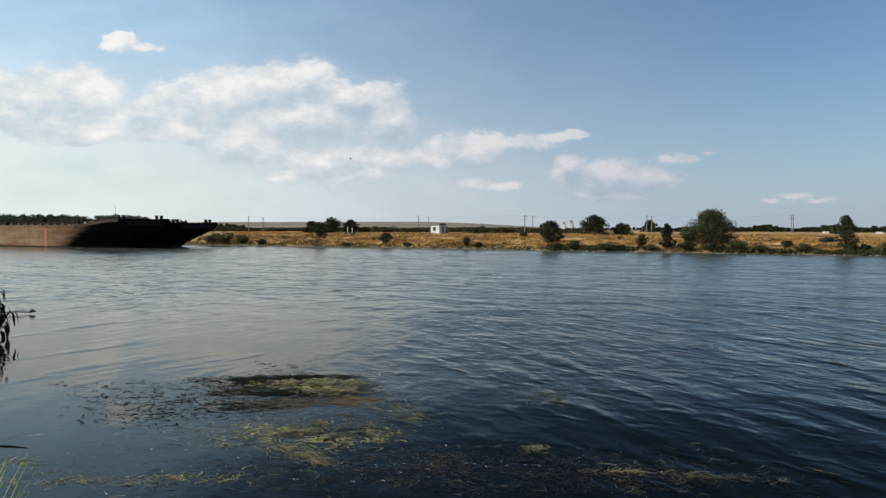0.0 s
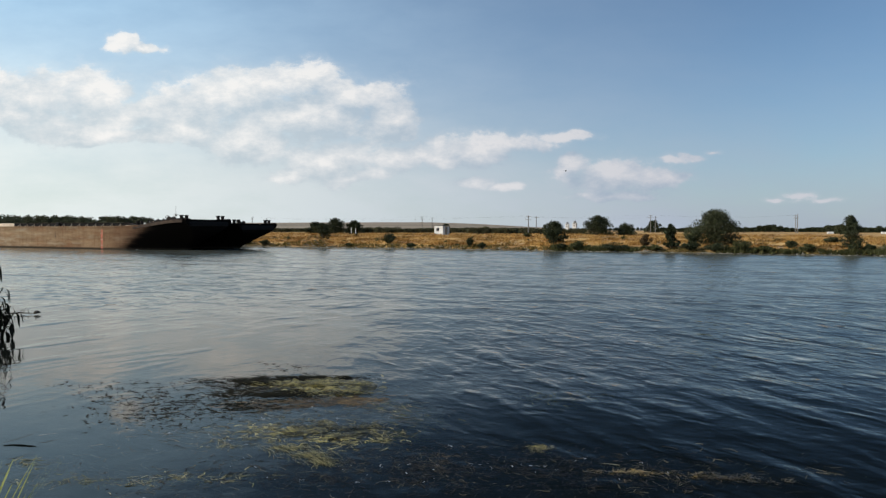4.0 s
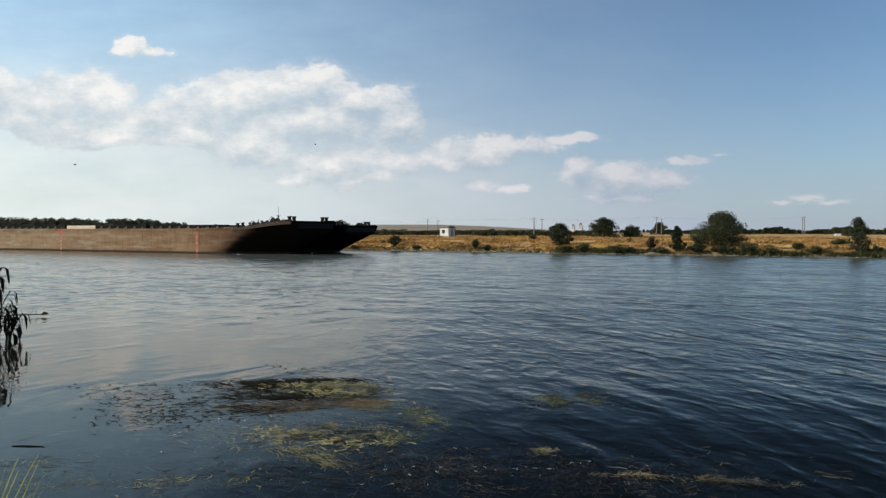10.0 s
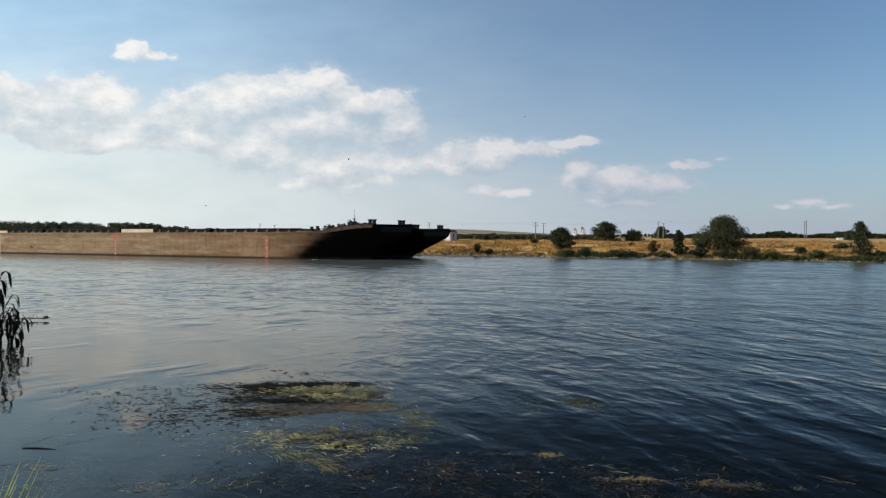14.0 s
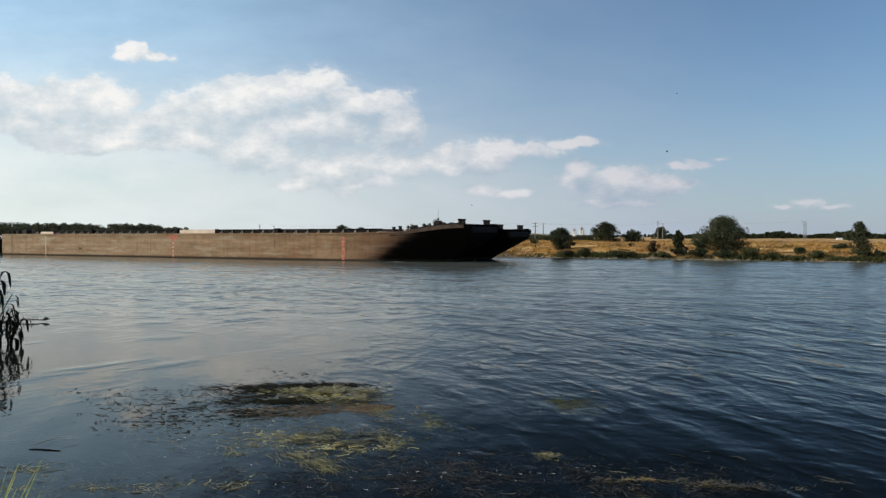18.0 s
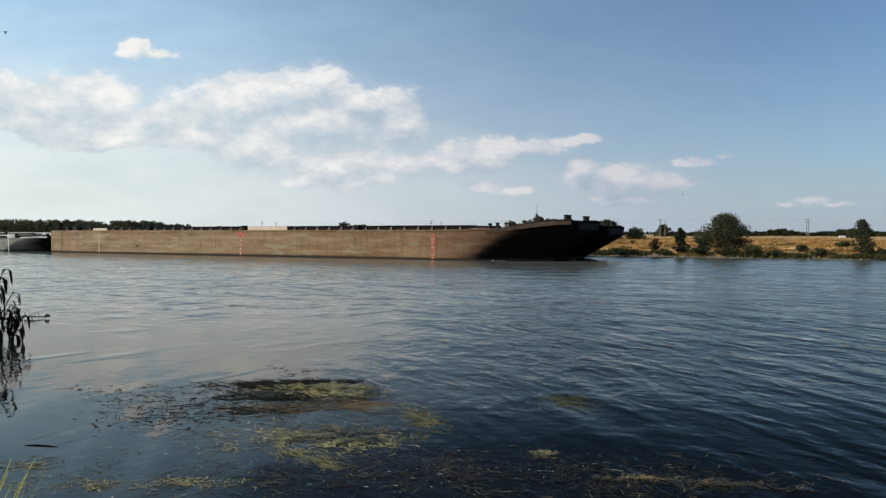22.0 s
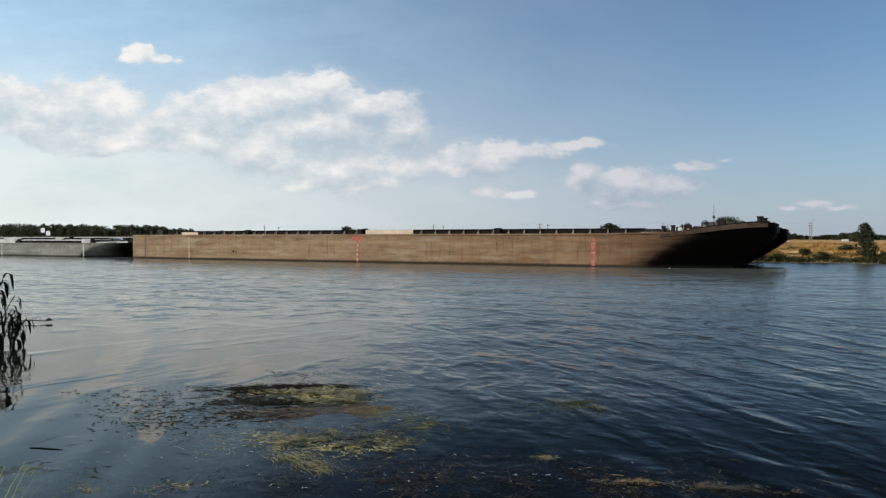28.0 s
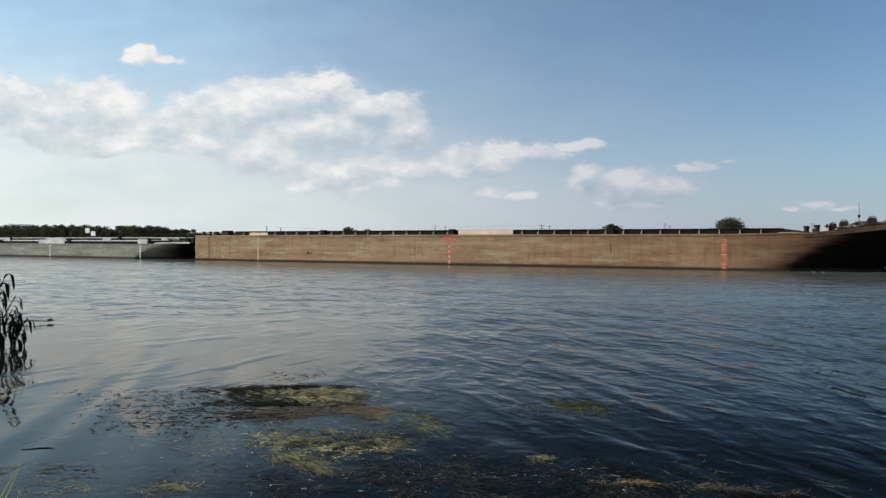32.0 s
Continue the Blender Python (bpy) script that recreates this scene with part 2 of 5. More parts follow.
def hull_paint(name, tones, streak, rust, pale, dirt, deck, dulled, bow, rake):
    """Worn plate: long dents, rust runs, a slimy band at the water."""
    m, t, b = material(name, 0.85)
    b.inputs["Specular IOR Level"].default_value = 0.02
    p = object_place(t)
    long_ = grain(t, vec(t, "MULTIPLY", p, (0.14, 0.4, 1.7)), 1.0, 4.0, 0.58)
    plates = grain(t, vec(t, "MULTIPLY", p, (0.55, 0.5, 0.9)), 1.0, 4.0, 0.6)
    runs = grain(t, vec(t, "MULTIPLY", p, (3.2, 3.2, 0.22)), 1.0, 5.0, 0.65)
    fine = grain(t, p, 9.0, 6.0, 0.7)
    c = blend(t, span(t, long_, 0.22, 0.80), tones[0], tones[1])
    c = blend(t, span(t, plates, 0.42, 0.75), c, tones[2])
    c = blend(t, calc(t, "MULTIPLY", span(t, runs, 0.48, 0.74), 0.50), c, streak)
    c = blend(t, calc(t, "MULTIPLY", span(t, fine, 0.45, 0.8), 0.4), c, streak)
    c = blend(t, calc(t, "MULTIPLY", span(t, grain(t, vec(t, "MULTIPLY", p, (0.8, 0.8, 1.5)), 1.0, 6.0, 0.66), 0.50, 0.70), 0.34), c, streak)
    patchy = grain(t, vec(t, "MULTIPLY", p, (0.34, 0.3, 1.35)), 1.0, 7.0, 0.68)
    c = blend(t, calc(t, "MULTIPLY", span(t, patchy, 0.50, 0.64), 0.46), c, rust)
    faded = grain(t, vec(t, "ADD", vec(t, "MULTIPLY", p, (0.26, 0.3, 1.1)), (31.0, 7.0, 3.0)), 1.0, 6.0, 0.66)
    c = blend(t, calc(t, "MULTIPLY", span(t, faded, 0.50, 0.66), 0.60), c, pale)
    sep = t.nodes.new("ShaderNodeSeparateXYZ")
    plug(t, p, sep.inputs[0])
    # redder and darker towards the bow: changing light painted into the plate
    c = blend(t, calc(t, "MULTIPLY", span(t, sep.outputs[0], 22.0, 66.0), dulled), c, (0.66, 0.54, 0.47), "MULTIPLY")
    # tarred and shaded bow below the top strake, its edge ragged and streaked
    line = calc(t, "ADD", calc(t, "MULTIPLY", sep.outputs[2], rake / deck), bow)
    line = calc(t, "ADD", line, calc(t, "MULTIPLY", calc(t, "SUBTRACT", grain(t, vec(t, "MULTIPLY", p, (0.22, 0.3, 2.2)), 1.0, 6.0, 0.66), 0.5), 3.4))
    # the tar colour also holds the shade of the inward-turning side
    tar_shade = span(t, calc(t, "SUBTRACT", sep.outputs[0], line), -2.8, 1.6)
    # dark rust tones, with more of that painted dimming near the bow
    c = blend(t, calc(t, "MULTIPLY", span(t, sep.outputs[0], 57.0, 69.0), dulled * 1.45), c, blend(t, plates, (0.040, 0.022, 0.014), (0.135, 0.068, 0.040)))
    c = blend(t, calc(t, "MULTIPLY", tar_shade, 0.99), c, blend(t, fine, (0.0016, 0.0015, 0.0014), (0.0090, 0.0076, 0.0066)))
    wet = calc(t, "ADD", sep.outputs[2], calc(t, "MULTIPLY", calc(t, "SUBTRACT", runs, 0.5), 0.35))
    c = blend(t, span(t, wet, 0.34, 0.12), c, dirt)
    plug(t, c, b.inputs["Base Color"])
    h = calc(t, "ADD", calc(t, "MULTIPLY", long_, 0.10), calc(t, "MULTIPLY", fine, 0.012))
    bumped(t, b, h, 0.35)
    return m


M = {
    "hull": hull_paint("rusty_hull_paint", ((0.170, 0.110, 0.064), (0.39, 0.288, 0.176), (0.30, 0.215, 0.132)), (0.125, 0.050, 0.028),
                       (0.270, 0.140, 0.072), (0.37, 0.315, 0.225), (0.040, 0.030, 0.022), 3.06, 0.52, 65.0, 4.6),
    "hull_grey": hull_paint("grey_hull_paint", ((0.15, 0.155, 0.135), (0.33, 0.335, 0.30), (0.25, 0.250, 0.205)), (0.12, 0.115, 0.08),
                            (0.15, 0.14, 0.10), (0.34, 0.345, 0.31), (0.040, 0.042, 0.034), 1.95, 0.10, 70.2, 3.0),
    "coaming": plain("black_coaming", (0.003, 0.0026, 0.0024), (0.012, 0.009, 0.008), 1.2, 0.9),
    "dark_steel": plain("dark_steel", (0.014, 0.012, 0.010), (0.042, 0.032, 0.025), 2.0, 0.85, 0.0),
    "deck": plain("rusty_deck", (0.13, 0.085, 0.055), (0.24, 0.17, 0.11), 0.8, 0.85),
    "rail_light": plain("pale_steel_rail", (0.24, 0.19, 0.14), (0.42, 0.35, 0.27), 1.5, 0.7),
    "flange": plain("worn_flange", (0.010, 0.008, 0.007), (0.055, 0.038, 0.028), 1.2, 0.8),
    "rust_dark": plain("dark_rust", (0.028, 0.018, 0.012), (0.085, 0.056, 0.038), 1.5, 0.9),
    "pale_grey": plain("dull_white_steel", (0.36, 0.36, 0.34), (0.62, 0.62, 0.59), 1.3, 0.8),
    "canvas": plain("grey_canvas", (0.030, 0.029, 0.026), (0.11, 0.105, 0.09), 3.5, 0.95, 0.0, 0.03),
    "panel": plain("cream_panel", (0.55, 0.43, 0.31), (0.70, 0.57, 0.43), 1.2, 0.7),
    "white": plain("white_paint", (0.60, 0.60, 0.58), (0.78, 0.78, 0.76), 2.0, 0.5),
    "red": plain("red_mark_paint", (0.22, 0.090, 0.055), (0.56, 0.150, 0.092), 3.0, 0.8),
    "pale_mark": plain("pale_mark_paint", (0.36, 0.275, 0.19), (0.50, 0.40, 0.29), 4.0, 0.7),
    "black": plain("black_mark_paint", (0.012, 0.012, 0.012), (0.03, 0.028, 0.025), 4.0, 0.7),
    "rope": plain("rope", (0.22, 0.18, 0.12), (0.34, 0.29, 0.20), 12.0, 0.95),
    "concrete": plain("pole_concrete", (0.15, 0.145, 0.135), (0.24, 0.23, 0.215), 2.0, 0.9),
    "wood_dark": plain("weathered_wood", (0.05, 0.042, 0.034), (0.10, 0.085, 0.066), 4.0, 0.85),
    "plaster": plain("old_white_plaster", (0.50, 0.49, 0.46), (0.72, 0.71, 0.68), 1.0, 0.9),
    "roof": plain("tar_roof", (0.10, 0.095, 0.09), (0.17, 0.16, 0.15), 1.5, 0.9),
    "wire": plain("wire", (0.03, 0.03, 0.03), (0.05, 0.05, 0.05), 5.0, 0.6),
    "bark": plain("bark", (0.055, 0.044, 0.033), (0.12, 0.098, 0.072), 6.0, 0.95, 0.0, 0.02),
    "stone": plain("bank_stone", (0.12, 0.11, 0.085), (0.30, 0.275, 0.22), 1.6, 0.9, 0.0, 0.02),
    "leaf_dark": leafy("dark_leaves", (0.016, 0.022, 0.009), (0.056, 0.064, 0.025)),
    "leaf_mid": leafy("olive_leaves", (0.034, 0.043, 0.018), (0.110, 0.118, 0.052)),
    "leaf_wood": leafy("far_wood_leaves", (0.034, 0.042, 0.022), (0.100, 0.108, 0.058), 0.8),
    "grass_dry": dry_grass(),
    "leaf_rusty": leafy("rust_brown_leaves", (0.040, 0.026, 0.011), (0.135, 0.085, 0.036)),
    "leaf_belt": leafy("hedge_leaves", (0.046, 0.048, 0.023), (0.125, 0.115, 0.055), 0.8),
    "leaf_olive": leafy("dull_olive_leaves", (0.024, 0.030, 0.013), (0.078, 0.084, 0.036)),
    "leaf_bank": leafy("sedge_leaves", (0.036, 0.042, 0.014), (0.125, 0.122, 0.045), 0.7, 0.3),
    "grass_green": leafy("bank_grass", (0.085, 0.070, 0.020), (0.27, 0.20, 0.065), 0.8, 0.3),
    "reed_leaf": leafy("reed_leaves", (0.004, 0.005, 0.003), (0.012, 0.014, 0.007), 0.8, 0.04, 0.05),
    "blade": leafy("bright_grass_blades", (0.20, 0.23, 0.05), (0.42, 0.43, 0.13), 0.5, 0.4),
    "weed": leafy("yellow_green_weed", (0.020, 0.019, 0.006), (1.0, 0.84, 0.27), 0.3, 0.2, 0.6, 2.9),
    "weed_dark": leafy("dark_weed", (0.003, 0.003, 0.002), (0.024, 0.021, 0.010), 0.8, 0.03, 0.10),
    "weed_deep": leafy("sunken_weed", (0.018, 0.016, 0.009), (0.52, 0.45, 0.27), 0.5, 0.2, 0.3, 3.0),
    "weed_brown": leafy("brown_sunken_weed", (0.006, 0.005, 0.003), (0.26, 0.20, 0.11), 0.5, 0.15, 0.3, 5.0),
    "weed_green": leafy("green_sunken_weed", (0.024, 0.028, 0.008), (0.38, 0.36, 0.12), 0.6, 0.2, 0.2, 2.0),
    "weed_rust": leafy("rusty_weed", (0.030, 0.020, 0.008), (0.34, 0.23, 0.10), 0.5, 0.15, 0.4, 2.2),
    "weed_gold": leafy("golden_weed", (0.06, 0.040, 0.008), (0.70, 0.48, 0.12), 0.3, 0.2, 0.6, 3.0),
    "weed_straw": leafy("straw_weed", (0.20, 0.18, 0.07), (0.58, 0.52, 0.25), 0.5, 0.2),
    "foam": plain("foam", (0.62, 0.66, 0.68), (0.80, 0.82, 0.83), 5.0, 0.9),
    "feather": plain("dark_feather", (0.02, 0.02, 0.02), (0.06, 0.055, 0.05), 8.0, 0.8),
    "glass_dark": plain("dim_glass", (0.02, 0.022, 0.024), (0.04, 0.042, 0.045), 2.0, 0.15),
    "tyre": plain("tyre_rubber", (0.015, 0.015, 0.015), (0.03, 0.03, 0.03), 6.0, 0.9),
}


def ground_material():
    m, t, b = material("ground", 0.95)
    p = ground_place(t)
    sep = t.nodes.new("ShaderNodeSeparateXYZ")
    plug(t, p, sep.inputs[0])
    x, y, z = sep.outputs
    mid = grain(t, vec(t, "MULTIPLY", p, (0.4, 0.7, 0.4)), 1.0, 6.0, 0.65)
    fine = grain(t, p, 6.0, 6.0, 0.7)
    straw = blend(t, span(t, mid, 0.35, 0.7, 0.20, 0.0), meadow(t), (0.12, 0.065, 0.022))
    sand = blend(t, span(t, fine, 0.3, 0.7), (0.30, 0.25, 0.17), (0.46, 0.39, 0.28))
    c = blend(t, calc(t, "MULTIPLY", span(t, grain(t, vec(t, "MULTIPLY", p, (0.09, 0.3, 0.3)), 1.0, 6.0, 0.65), 0.54, 0.66), span(t, y, 100, 87)), straw, sand)
    edge = blend(t, span(t, fine, 0.3, 0.7), (0.07, 0.062, 0.038), (0.17, 0.15, 0.10))
    c = blend(t, span(t, calc(t, "ADD", z, calc(t, "MULTIPLY", mid, 0.25)), 0.34, 0.16), c, edge)
    # far fields in long strips
    strips = grain(t, vec(t, "MULTIPLY", p, (0.0012, 0.012, 0.0)), 1.0, 3.0, 0.5)
    far = blend(t, span(t, strips, 0.35, 0.65, smooth=True), (0.185, 0.138, 0.092), (0.30, 0.24, 0.165))
    far = blend(t, span(t, grain(t, vec(t, "MULTIPLY", p, (0.002, 0.02, 0.0)), 1.0, 3.0), 0.60, 0.66), far, (0.085, 0.085, 0.045))
    c = blend(t, span(t, y, 380, 620), c, far)
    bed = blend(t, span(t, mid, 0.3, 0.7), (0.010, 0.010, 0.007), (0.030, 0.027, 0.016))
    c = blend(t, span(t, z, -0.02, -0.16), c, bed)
    near = blend(t, span(t, mid, 0.3, 0.7), (0.08, 0.085, 0.03), (0.19, 0.17, 0.07))
    c = blend(t, calc(t, "MULTIPLY", span(t, y, 12, 8), span(t, z, -0.02, 0.1)), c, near)
    plug(t, c, b.inputs["Base Color"])
    bumped(t, b, calc(t, "ADD", calc(t, "MULTIPLY", mid, 0.3), calc(t, "MULTIPLY", fine, 0.06)), 0.6)
    return m


def water_material():
    m = bpy.data.materials.new("canal_water")
    m.use_nodes = True
    t = m.node_tree
    t.nodes.clear()
    o = object_place(t)
    w = ground_place(t)
    crest = (0.631, -0.775, 0)
    run = (0.775, 0.631, 0)
    a, c = vec(t, "DOT_PRODUCT", o, crest), vec(t, "DOT_PRODUCT", o, run)
    side = vec(t, "DOT_PRODUCT", w, (math.cos(A0), math.sin(A0), 0))
    deep = vec(t, "DOT_PRODUCT", w, (-math.sin(A0), math.cos(A0), 0))
    bend = calc(t, "MULTIPLY", calc(t, "SUBTRACT", grain(t, vec(t, "MULTIPLY", o, (0.14, 0.2, 0)), 1.0, 2.0), 0.5), 1.7)
    c2 = calc(t, "ADD", c, bend)

    def ridges(length, wander, sharp, skew):
        """Long-crested waves of about that length, height 0 to 1."""
        q = join_xyz(t, calc(t, "ADD", calc(t, "MULTIPLY", a, 1 / (length * sharp)), skew), calc(t, "MULTIPLY", c2, 1 / length), 0.0)
        return grain(t, q, 1.0, 1.5, 0.5, False, wander)

    def crests(value, low=0.40, high=0.80):
        """Flat troughs and narrow crests."""
        return span(t, value, low, high)

    swell = crests(ridges(0.95, 0.30, 3.0, 0.0), 0.36, 0.80)
    chop = crests(ridges(0.42, 0.45, 1.7, 31.0))
    # a shorter train, a quarter turn off the long one
    a3, b3 = vec(t, "DOT_PRODUCT", o, (0.811, -0.581, 0)), vec(t, "DOT_PRODUCT", o, (0.581, 0.811, 0))
    skew = crests(grain(t, join_xyz(t, calc(t, "MULTIPLY", a3, 0.85), calc(t, "ADD", calc(t, "MULTIPLY", b3, 2.1), bend), 3.0), 1.0, 2.0, 0.55, False, 0.4))
    # a weaker train crossing from the reeds
    a2, b2 = vec(t, "DOT_PRODUCT", o, (0.134, 0.991, 0)), vec(t, "DOT_PRODUCT", o, (0.991, -0.134, 0))
    cross = crests(grain(t, join_xyz(t, calc(t, "MULTIPLY", a2, 0.30), calc(t, "ADD", calc(t, "MULTIPLY", b2, 1.0), bend), 7.0), 1.0, 2.5, 0.5, False, 0.3), 0.46, 0.80)
    other = grain(t, vec(t, "MULTIPLY", o, (1.0, 1.5, 0)), 2.3, 2.0, 0.5)
    fine = grain(t, vec(t, "MULTIPLY", o, (1.0, 1.4, 0)), 7.5, 2.5, 0.55)
    # calm near the reeds and over the weed, rougher away to the open side
    loose = calc(t, "MULTIPLY", calc(t, "SUBTRACT", grain(t, vec(t, "MULTIPLY", w, (0.12, 0.2, 0)), 1.0, 3.0), 0.5), 4.5)
    calm = span(t, calc(t, "ADD", side, loose), -3.6, 2.6, 0.0, 1.0)
    pool = calc(t, "MULTIPLY", span(t, calc(t, "ADD", side, loose), -0.8, -3.2), span(t, calc(t, "ADD", deep, loose), 14.5, 11.5))
    open_ = calc(t, "MAXIMUM", calm, span(t, deep, 17, 38, 0.0, 0.85))
    patch = span(t, grain(t, vec(t, "MULTIPLY", w, (0.10, 0.25, 0)), 1.0, 3.0), 0.3, 0.7, 0.55, 1.15)
    away = span(t, deep, 13, 38)
    h = calc(t, "MULTIPLY", swell, 0.046)
    h = calc(t, "ADD", h, calc(t, "MULTIPLY", chop, 0.020))
    h = calc(t, "MULTIPLY", h, calc(t, "ADD", calc(t, "MULTIPLY", open_, 0.93), 0.07))
    h = calc(t, "MULTIPLY", h, calc(t, "SUBTRACT", 1.0, calc(t, "MULTIPLY", away, 0.86)))
    h = calc(t, "ADD", h, calc(t, "MULTIPLY", calc(t, "MULTIPLY", skew, open_), calc(t, "SUBTRACT", 0.013, calc(t, "MULTIPLY", away, 0.008))))
    # short humps out on the open water
    hump = grain(t, vec(t, "MULTIPLY", o, (0.36, 0.62, 0)), 1.0, 3.0, 0.55, False, 0.3)
    hump2 = grain(t, vec(t, "MULTIPLY", o, (0.85, 1.35, 0)), 1.0, 2.5, 0.55, False, 0.3)
    rough = calc(t, "ADD", calc(t, "MULTIPLY", crests(hump, 0.46, 0.76), 0.030), calc(t, "MULTIPLY", crests(hump2, 0.44, 0.76), 0.016))
    h = calc(t, "ADD", h, calc(t, "MULTIPLY", calc(t, "MULTIPLY", span(t, deep, 15, 32), patch), rough))
    h = calc(t, "ADD", h, calc(t, "MULTIPLY", cross, calc(t, "MULTIPLY", calc(t, "SUBTRACT", 0.012, calc(t, "MULTIPLY", calm, 0.010)), span(t, deep, 10, 14, 0.12, 1.0))))
    h = calc(t, "ADD", h, calc(t, "MULTIPLY", other, calc(t, "ADD", calc(t, "MULTIPLY", open_, 0.016), 0.0025)))
    h = calc(t, "ADD", h, calc(t, "MULTIPLY", fine, calc(t, "MULTIPLY", calc(t, "SUBTRACT", patch, calc(t, "MULTIPLY", away, 0.45)), calc(t, "ADD", calc(t, "MULTIPLY", open_, 0.0075), 0.0008))))
    bump = t.nodes.new("ShaderNodeBump")
    bump.inputs["Distance"].default_value, bump.inputs["Strength"].default_value = 1.0, 1.0
    plug(t, h, bump.inputs["Height"])
    # low over the water one sees the near faces of the waves, the far faces hide behind crests
    face = calc(t, "ADD", calc(t, "MULTIPLY", open_, calc(t, "ADD", span(t, deep, 6.5, 13, 0.19, 0.0), calc(t, "ADD", span(t, deep, 10, 34, 0.030, 0.043), span(t, side, 6, 34, 0.0, 0.028)))), 0.004)
    # gusts roughen some patches more than others
    dash = span(t, grain(t, vec(t, "MULTIPLY", o, (0.20, 0.42, 0)), 1.0, 4.0, 0.62), 0.34, 0.68, 0.45, 1.6)
    face = calc(t, "MULTIPLY", face, calc(t, "ADD", calc(t, "MULTIPLY", calc(t, "SUBTRACT", dash, 1.0), span(t, deep, 9, 26, 0.25, 0.8)), 1.0))
    # the steep fronts of single wavelets
    hump3 = grain(t, vec(t, "MULTIPLY", o, (1.7, 2.6, 0)), 1.0, 2.0, 0.55, False, 0.4)
    fronts = calc(t, "ADD", calc(t, "MULTIPLY", crests(hump, 0.53, 0.66), 0.052), calc(t, "MULTIPLY", crests(hump2, 0.54, 0.68), 0.085))
    fronts = calc(t, "ADD", fronts, calc(t, "MULTIPLY", crests(hump3, 0.54, 0.70), 0.070))
    face = calc(t, "ADD", face, calc(t, "MULTIPLY", fronts, calc(t, "MULTIPLY", patch, calc(t, "MAXIMUM", span(t, deep, 17, 32), calc(t, "MULTIPLY", calm, span(t, deep, 12, 26))))))
    face = calc(t, "ADD", face, calc(t, "MULTIPLY", crests(cross, 0.25, 0.8), calc(t, "MULTIPLY", calc(t, "SUBTRACT", 1.0, calm), span(t, deep, 15, 22, 0.0, 0.045))))
    face = calc(t, "SUBTRACT", face, calc(t, "MULTIPLY", pool, 0.003))
    lean = vec(t, "NORMALIZE", vec(t, "ADD", bump.outputs[0], vec(t, "SCALE", (math.sin(A0), -math.cos(A0), 0), scale=face)))
    fr = t.nodes.new("ShaderNodeFresnel")
    fr.inputs[0].default_value = 1.31
    plug(t, lean, fr.inputs[1])
    gloss = t.nodes.new("ShaderNodeBsdfGlossy")
    gloss.inputs["Roughness"].default_value = 0.03
    gloss.inputs["Color"].default_value = (1.0, 0.97, 0.905, 1)
    plug(t, lean, gloss.inputs["Normal"])
    clear = t.nodes.new("ShaderNodeBsdfTransparent")
    clear.inputs[0].default_value = (0.62, 0.70, 0.62, 1)
    # silt: clear by the bank, thick in midstream
    silt = span(t, deep, 11, 36)
    murk = t.nodes.new("ShaderNodeBsdfDiffuse")
    plug(t, blend(t, silt, (0.007, 0.009, 0.007), (0.098, 0.108, 0.094)), murk.inputs[0])
    body = t.nodes.new("ShaderNodeMixShader")
    plug(t, calc(t, "ADD", calc(t, "MULTIPLY", silt, 0.6), 0.3), body.inputs[0])
    plug(t, clear.outputs[0], body.inputs[1])
    plug(t, murk.outputs[0], body.inputs[2])
    mix = t.nodes.new("ShaderNodeMixShader")
    plug(t, fr.outputs[0], mix.inputs[0])
    plug(t, body.outputs[0], mix.inputs[1])
    plug(t, gloss.outputs[0], mix.inputs[2])
    out = t.nodes.new("ShaderNodeOutputMaterial")
    plug(t, mix.outputs[0], out.inputs[0])
    return m


M["ground"] = ground_material()
M["water"] = water_material()


# ---- mesh helpers ----
def part(name, bm, mat, parent=None, label="", at=None):
    """One mesh object from a bmesh, under a thing or a part."""
    me = bpy.data.meshes.new(name)
    bm.to_mesh(me)
    bm.free()
    return mesh_part(name, me, mat, parent, label, at)


def mesh_part(name, me, mat, parent=None, label="", at=None):
    if mat is not None and not me.materials:
        me.materials.append(M[mat])
    ob = new(name, me)
    ob.parent = parent
    if at is not None:
        ob.matrix_basis = at
    return tagged(ob, label)


def soup(name, verts, faces, mat, parent=None, label="", at=None):
    me = bpy.data.meshes.new(name)
    me.from_pydata([tuple(v) for v in verts], [], [tuple(f) for f in faces])
    return mesh_part(name, me, mat, parent, label, at)


def thing(name, m, label, category, group="", kind=""):
    ob = new(name)
    ob.matrix_basis = m
    ob.empty_display_size = 0.3
    return tagged(ob, label, category, group, kind)


def box(bm, x0, x1, y0, y1, z0, z1, bevel=0.0):
    v = bmesh.ops.create_cube(bm, size=1.0, matrix=Matrix.Translation(((x0 + x1) / 2, (y0 + y1) / 2, (z0 + z1) / 2))
                              @ Matrix.Diagonal((x1 - x0, y1 - y0, z1 - z0, 1)))["verts"]
    if bevel:
        bmesh.ops.bevel(bm, geom=list({e for k in v for e in k.link_edges}), offset=bevel, segments=1, affect="EDGES")
    return bm


def boxed(x0, x1, y0, y1, z0, z1, bevel=0.0):
    return box(bmesh.new(), x0, x1, y0, y1, z0, z1, bevel)


def rod(bm, a, b, r0, r1=None, n=10):
    a, b = Vector(a), Vector(b)
    way = b - a
    m = Matrix.Translation((a + b) / 2) @ way.to_track_quat("Z", "Y").to_matrix().to_4x4()
    bmesh.ops.create_cone(bm, cap_ends=True, segments=n, radius1=r0, radius2=r0 if r1 is None else r1, depth=way.length, matrix=m)
    return bm


def rodded(a, b, r0, r1=None, n=10):
    return rod(bmesh.new(), a, b, r0, r1, n)


